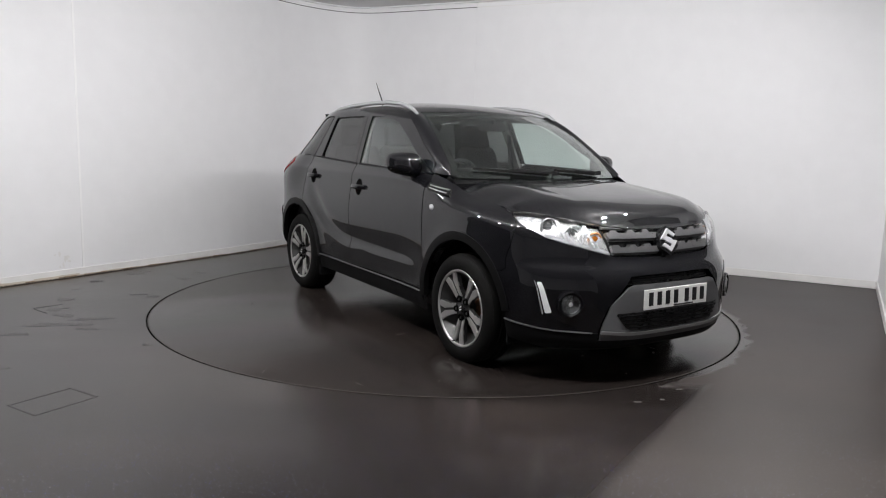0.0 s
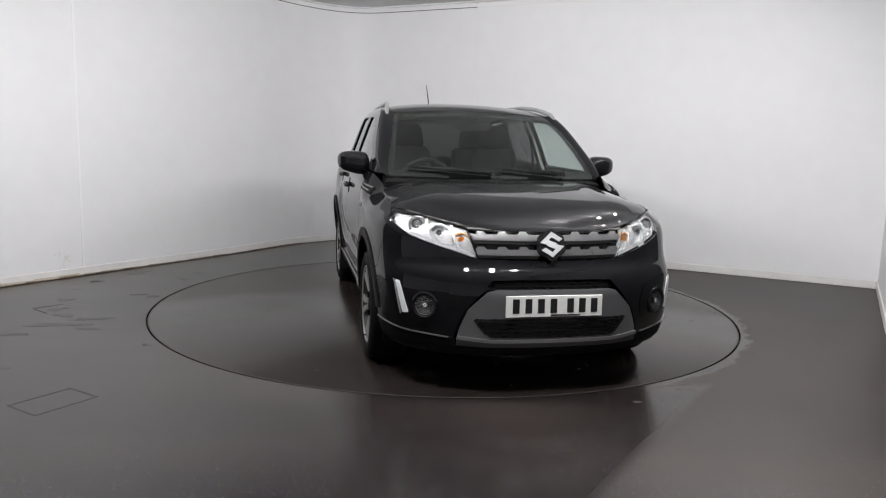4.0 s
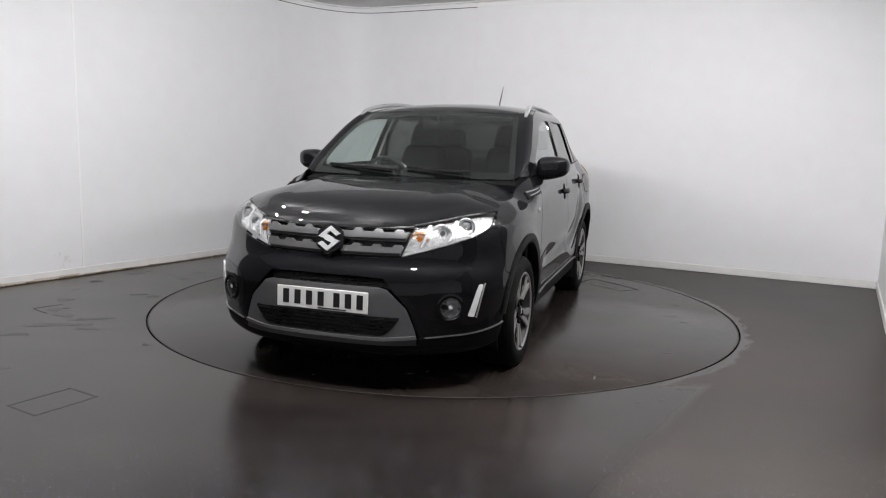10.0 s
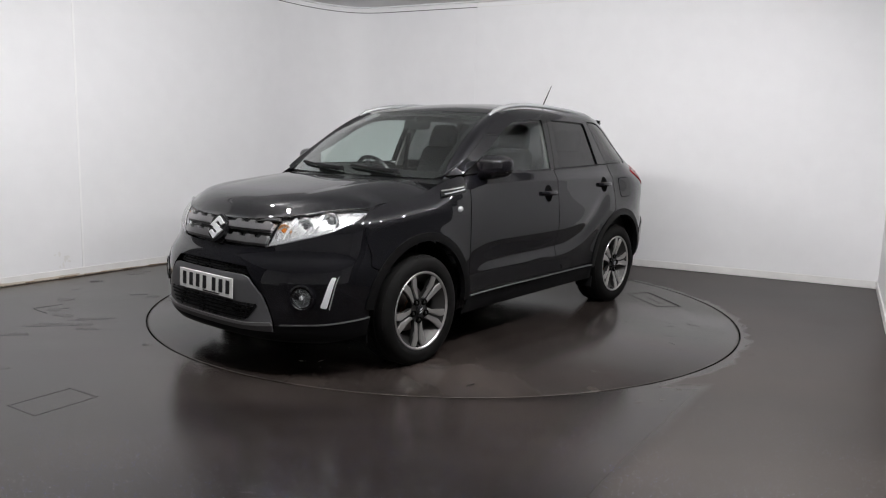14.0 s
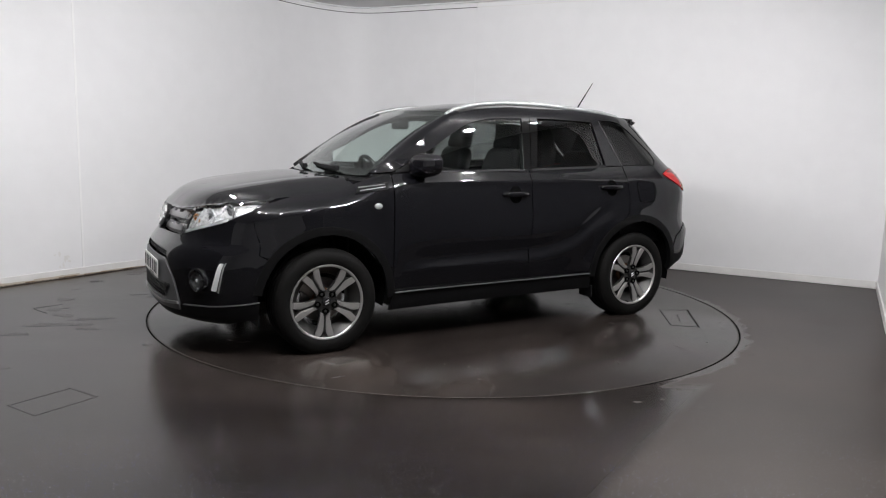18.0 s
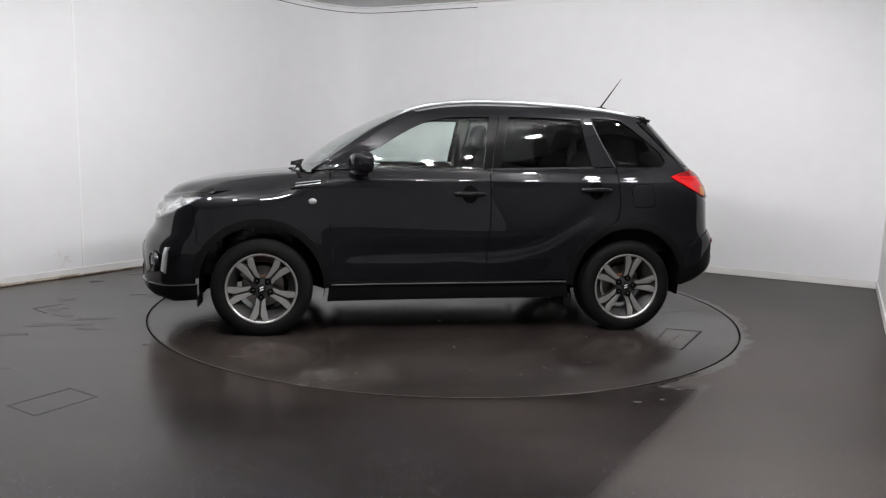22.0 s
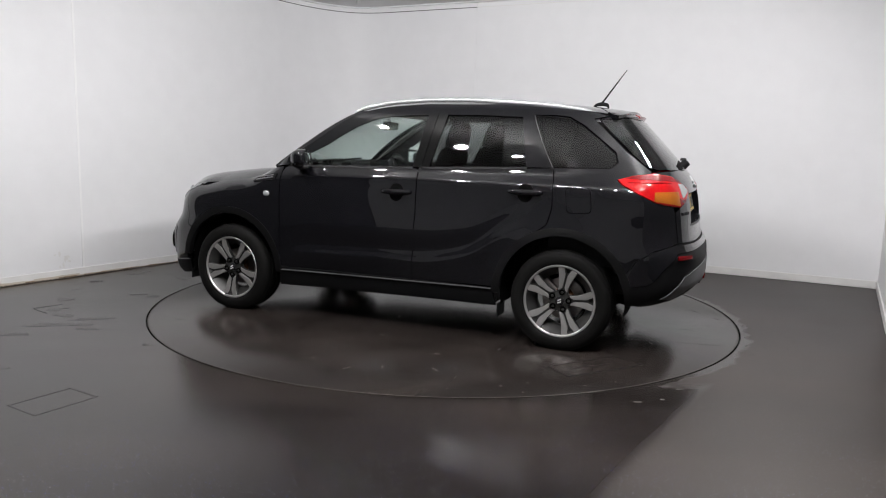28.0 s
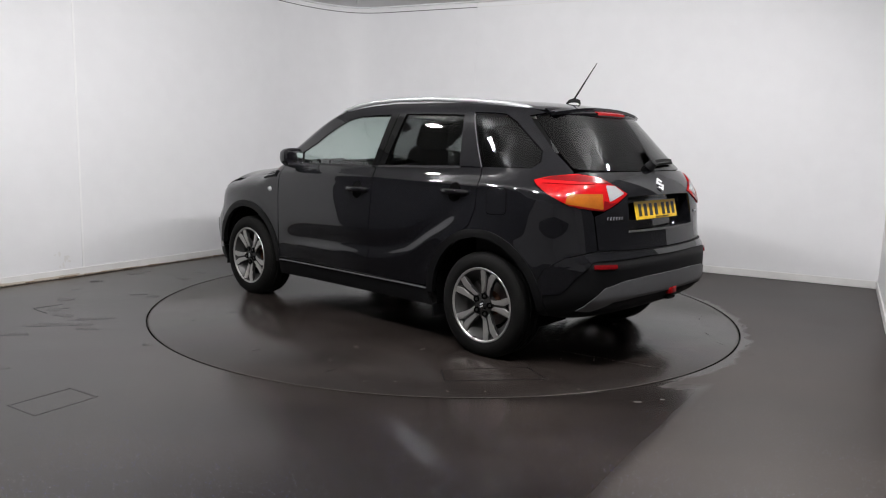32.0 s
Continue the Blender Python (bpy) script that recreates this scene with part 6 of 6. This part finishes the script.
def underbody():
    # inner tub, with wells over the wheels
    bm = bmesh.new()
    boxed(bm, (1.55, 1.44, 0.30), (0.0, 0, 0.36), 0.03)
    part("floor_pan", bm, M_SATIN, car, "dark underbody")
    bm = bmesh.new()
    boxed(bm, (0.55, 0.96, 0.52), (1.30, 0, 0.58), 0.05)
    part("engine_block", bm, M_SATIN, car)
    bm = bmesh.new()
    boxed(bm, (0.95, 0.98, 0.46), (-1.33, 0, 0.55), 0.05)
    part("boot_tub", bm, M_SATIN, car)
    bm = bmesh.new()
    boxed(bm, (0.42, 1.20, 0.30), (1.72, 0, 0.50), 0.06)
    part("front_carrier", bm, M_SATIN, car)
    for c, nm in ((ARCH_F, "front"), (ARCH_R, "rear")):
        for s in (1, -1):
            r = [(0.402, 0.800), (0.410, 0.70), (0.405, 0.50), (0.36, 0.47), (0.0, 0.46)]
            bm = bmesh.new()
            n = 26
            rings = []
            for k in range(n + 1):
                a = radians(-12 + 204 * k / n)
                rings.append([bm.verts.new((c[0] + q * math.cos(a), s * y, c[1] + q * math.sin(a))) for q, y in r])
            for A, B in zip(rings, rings[1:]):
                for i in range(len(r) - 1):
                    bm.faces.new((A[i], A[i + 1], B[i + 1], B[i]))
            bmesh.ops.remove_doubles(bm, verts=bm.verts, dist=1e-5)
            part("wheel_liner", bm, M_LINER, car)
    for x, z in ((1.25, 0.32), (-1.25, 0.32)):
        bm = bmesh.new()
        boxed(bm, (0.07, 1.42, 0.07), (x, 0, z), 0.02)
        part("axle", bm, M_SATIN, car)
    # mud flaps behind and before the front tyres
    for s in (1, -1):
        bm = bmesh.new()
        boxed(bm, (0.012, 0.16, 0.07), (1.655, s * 0.74, 0.228), 0.003, 1)
        part("air_flap", bm, M_PLASTIC, car)
        bm = bmesh.new()
        boxed(bm, (0.012, 0.14, 0.09), (-0.845, s * 0.76, 0.215), 0.003, 1)
        part("air_flap", bm, M_PLASTIC, car)
    # inner skin so that joints between panels stay dark
    for s in (1, -1):
        f = hand_of(s)
        o = [(1.60, 0.60), (1.60, 0.90), (1.43, 0.925), (1.15, 0.955), (0.83, 0.975), (0.80, 1.075), (-0.25, 1.095), (-1.15, 1.125), (-1.50, 1.135), (-1.60, 1.05), (-1.66, 0.98), (-1.66, 0.56)]
        o += arch_arc(ARCH_R, 0.44, 152, 0, 16) + [(-0.80, 0.33), (0.0, 0.33), (0.80, 0.33)] + arch_arc(ARCH_F, 0.44, 180, 38, 16)
        sheet("inner_skin", side_outline(o), f, M_FRIT, car, step=0.12, thick=0.01, lift=-0.022)
    whole_front("inner_nose", [("y", 0.0, 0.70), ("y", 0.6, 0.70), ("x", 1.70, 0.80), ("x", 1.66, 0.60), ("x", 1.70, 0.30), ("y", 0.6, 0.24), ("y", 0.0, 0.24)], M_FRIT, step=0.1, lift=-0.045, thick=0.01)
    whole_rear("inner_tail", [("r", 0.0, 1.12), ("r", 0.60, 1.10), ("x", -1.70, 1.0), ("x", -1.70, 0.60), ("x", -1.72, 0.36), ("r", 0.5, 0.32), ("r", 0.0, 0.32)], M_FRIT, step=0.1, lift=-0.105, thick=0.01)


def seat(x, y, back_z=1.16, width=0.50, lean=16, name="front_seat"):
    bm = bmesh.new()
    boxed(bm, (0.50, width, 0.18), (x + 0.20, y, 0.60), 0.06, 3)
    s = part(name, bm, M_CLOTH, car, "dark cloth front seat with headrest" if name == "front_seat" else "dark cloth rear seat")
    bm = bmesh.new()
    m = Matrix.Rotation(radians(-lean), 4, "Y")
    boxed(bm, (0.15, width * 0.96, 0.66), (0, 0, 0.33), 0.06, 3, None, (0.8, 0.74))
    bmesh.ops.transform(bm, matrix=Matrix.Translation((x, y, 0.62)) @ m, verts=bm.verts)
    part("seat_back", bm, M_CLOTH, s)
    top = Matrix.Translation((x, y, 0.62)) @ m
    bm = bmesh.new()
    boxed(bm, (0.11, 0.28, 0.20), (0, 0, 0.742), 0.05, 3, None, (0.9, 0.84))
    bmesh.ops.transform(bm, matrix=top, verts=bm.verts)
    part("headrest", bm, M_CLOTH, s)
    for k in (-0.06, 0.06):
        part("headrest_post", sweep([top @ Vector((0, k, 0.58)), top @ Vector((0, k, 0.68))], oval(0.006, 0.006, 8), up=(1, 0, 0)), M_STEEL, s)


def cabin():
    for y in (0.36, -0.36):
        seat(-0.16 if y > 0 else -0.18, y)
    for y, w in ((0.38, 0.44), (-0.38, 0.44)):
        seat(-0.86, y, width=w + 0.12, lean=20, name="rear_seat")
    bm = bmesh.new()
    boxed(bm, (0.46, 1.36, 0.26), (0.84, 0, 0.94), 0.08, 3, None, (0.75, 0.97))
    dash = part("dashboard", bm, M_DASH, car, "dark plastic dashboard")
    bm = bmesh.new()
    boxed(bm, (0.22, 0.36, 0.07), (0.74, -0.36, 1.085), 0.03, 3)
    part("instrument_hood", bm, M_DASH, dash)
    bm = bmesh.new()
    boxed(bm, (0.10, 0.16, 0.04), (0.80, 0.0, 1.085), 0.018, 3)
    part("clock_pod", bm, M_DASH, dash)
    # steering wheel on the right
    bm = bmesh.new()
    m = pose(0.41, -0.36, 1.00, 0, 0, 0) @ Matrix.Rotation(radians(-64), 4, "Y")
    rings = []
    for k in range(36):
        a = 2 * math.pi * k / 36
        rings.append([bm.verts.new(m @ Vector(((0.182 + 0.016 * math.cos(b)) * math.cos(a), (0.182 + 0.016 * math.cos(b)) * math.sin(a), 0.016 * math.sin(b)))) for b in np.linspace(0, 2 * math.pi, 8, endpoint=False)])
    for i in range(36):
        A, B = rings[i], rings[(i + 1) % 36]
        for j in range(8):
            bm.faces.new((A[j], A[(j + 1) % 8], B[(j + 1) % 8], B[j]))
    sw = part("steering_wheel", bm, M_SATIN, car, "black steering wheel")
    bm = bmesh.new()
    boxed(bm, (0.34, 0.05, 0.02), (0, 0, -0.02), 0.008, 2)
    boxed(bm, (0.06, 0.34, 0.02), (0.0, 0, -0.02), 0.008, 2)
    boxed(bm, (0.12, 0.15, 0.05), (0, 0, -0.015), 0.02, 2)
    bmesh.ops.transform(bm, matrix=m, verts=bm.verts)
    part("spokes", bm, M_DASH, sw)
    # inside mirror
    bm = bmesh.new()
    boxed(bm, (0.035, 0.24, 0.065), (0.36, 0.0, 1.405), 0.018, 2)
    rm = part("rear_view_mirror", bm, M_FRIT, car, "dark inside mirror")
    part("stalk", sweep([(0.365, 0, 1.425), (0.372, 0, 1.445), (0.378, 0, 1.458)], oval(0.012, 0.012, 8), up=(0, 1, 0)), M_DASH, rm)
    # door cards, inner pillars, belts and parcel shelf
    for s in (1, -1):
        f = hand_of(s)
        sheet("door_card", side_outline([(0.80, 0.45), (0.80, 1.07), (-0.25, 1.09), (-1.10, 1.12), (-1.10, 0.80), (-0.78, 0.45)]), f, M_DASH, car, step=0.15, thick=0.02, lift=-0.065, label="dark door lining")
        sheet("inner_pillar", side_outline([(-0.235, 1.10), (-0.285, 1.49), (-0.365, 1.49), (-0.305, 1.10)]), f, M_LINING, car, step=0.1, thick=0.02, lift=-0.03, label="grey inner pillar trim")
        sheet("inner_pillar", side_outline([(-0.99, 1.12), (-0.93, 1.48), (-1.02, 1.48), (-1.16, 1.12)]), f, M_DASH, car, step=0.1, thick=0.02, lift=-0.03, label="dark inner pillar trim")
        sheet("inner_rear_pillar", side_outline([(-1.33, 1.12), (-1.33, 1.36), (-1.20, 1.47), (-1.20, 1.50), (-1.42, 1.48), (-1.55, 1.30), (-1.62, 1.14)]), f, M_DASH, car, step=0.1, thick=0.02, lift=-0.04, label="dark rear pillar lining")
        sheet("boot_side_lining", side_outline([(-1.15, 0.55), (-1.15, 1.12), (-1.50, 1.12), (-1.72, 1.10), (-1.72, 0.62), (-1.62, 0.55)]), f, M_DASH, car, step=0.15, thick=0.02, lift=-0.10, label="dark boot side lining")
        part("belt_strap", sweep([(-0.27, s * 0.655, 1.36), (-0.275, s * 0.69, 1.10), (-0.28, s * 0.70, 0.75)], [(-0.022, -0.001), (0.022, -0.001), (0.022, 0.001), (-0.022, 0.001)]), M_DASH, car, "dark seat belt")
    bm = bmesh.new()
    boxed(bm, (0.50, 1.06, 0.02), (-1.36, 0, 0.98), 0.008, 1)
    part("parcel_shelf", bm, M_DASH, car)
    bm = bmesh.new()
    boxed(bm, (0.02, 1.22, 0.50), (1.02, 0, 0.80), 0.005, 1)
    part("bulkhead", bm, M_DASH, car)


car_front()
for side in (1, -1):
    car_side(side)
    mirror_unit(side)
    for wx, wy, wz in ((1.25, 0.752, 0.3165), (-1.25, 0.722, 0.3165)):
        wheel((wx, side * wy, wz), side, 31 if wx > 0 else 59)
car_top()
car_rear()
underbody()
cabin()


# ---- what moves ----
def motions():
    times = [float(k) for k in range(0, 33)]
    walk(table, [(t, pose(0, 0, 0, 0, 0, -TURN_RATE * t)) for t in times])
    seat_at = Matrix.Translation((CAR_SEAT[0], CAR_SEAT[1], 0.0))
    walk(car, [(t, pose(0, 0, 0, 0, 0, CAR_START - TURN_RATE * t) @ seat_at) for t in times])


motions()
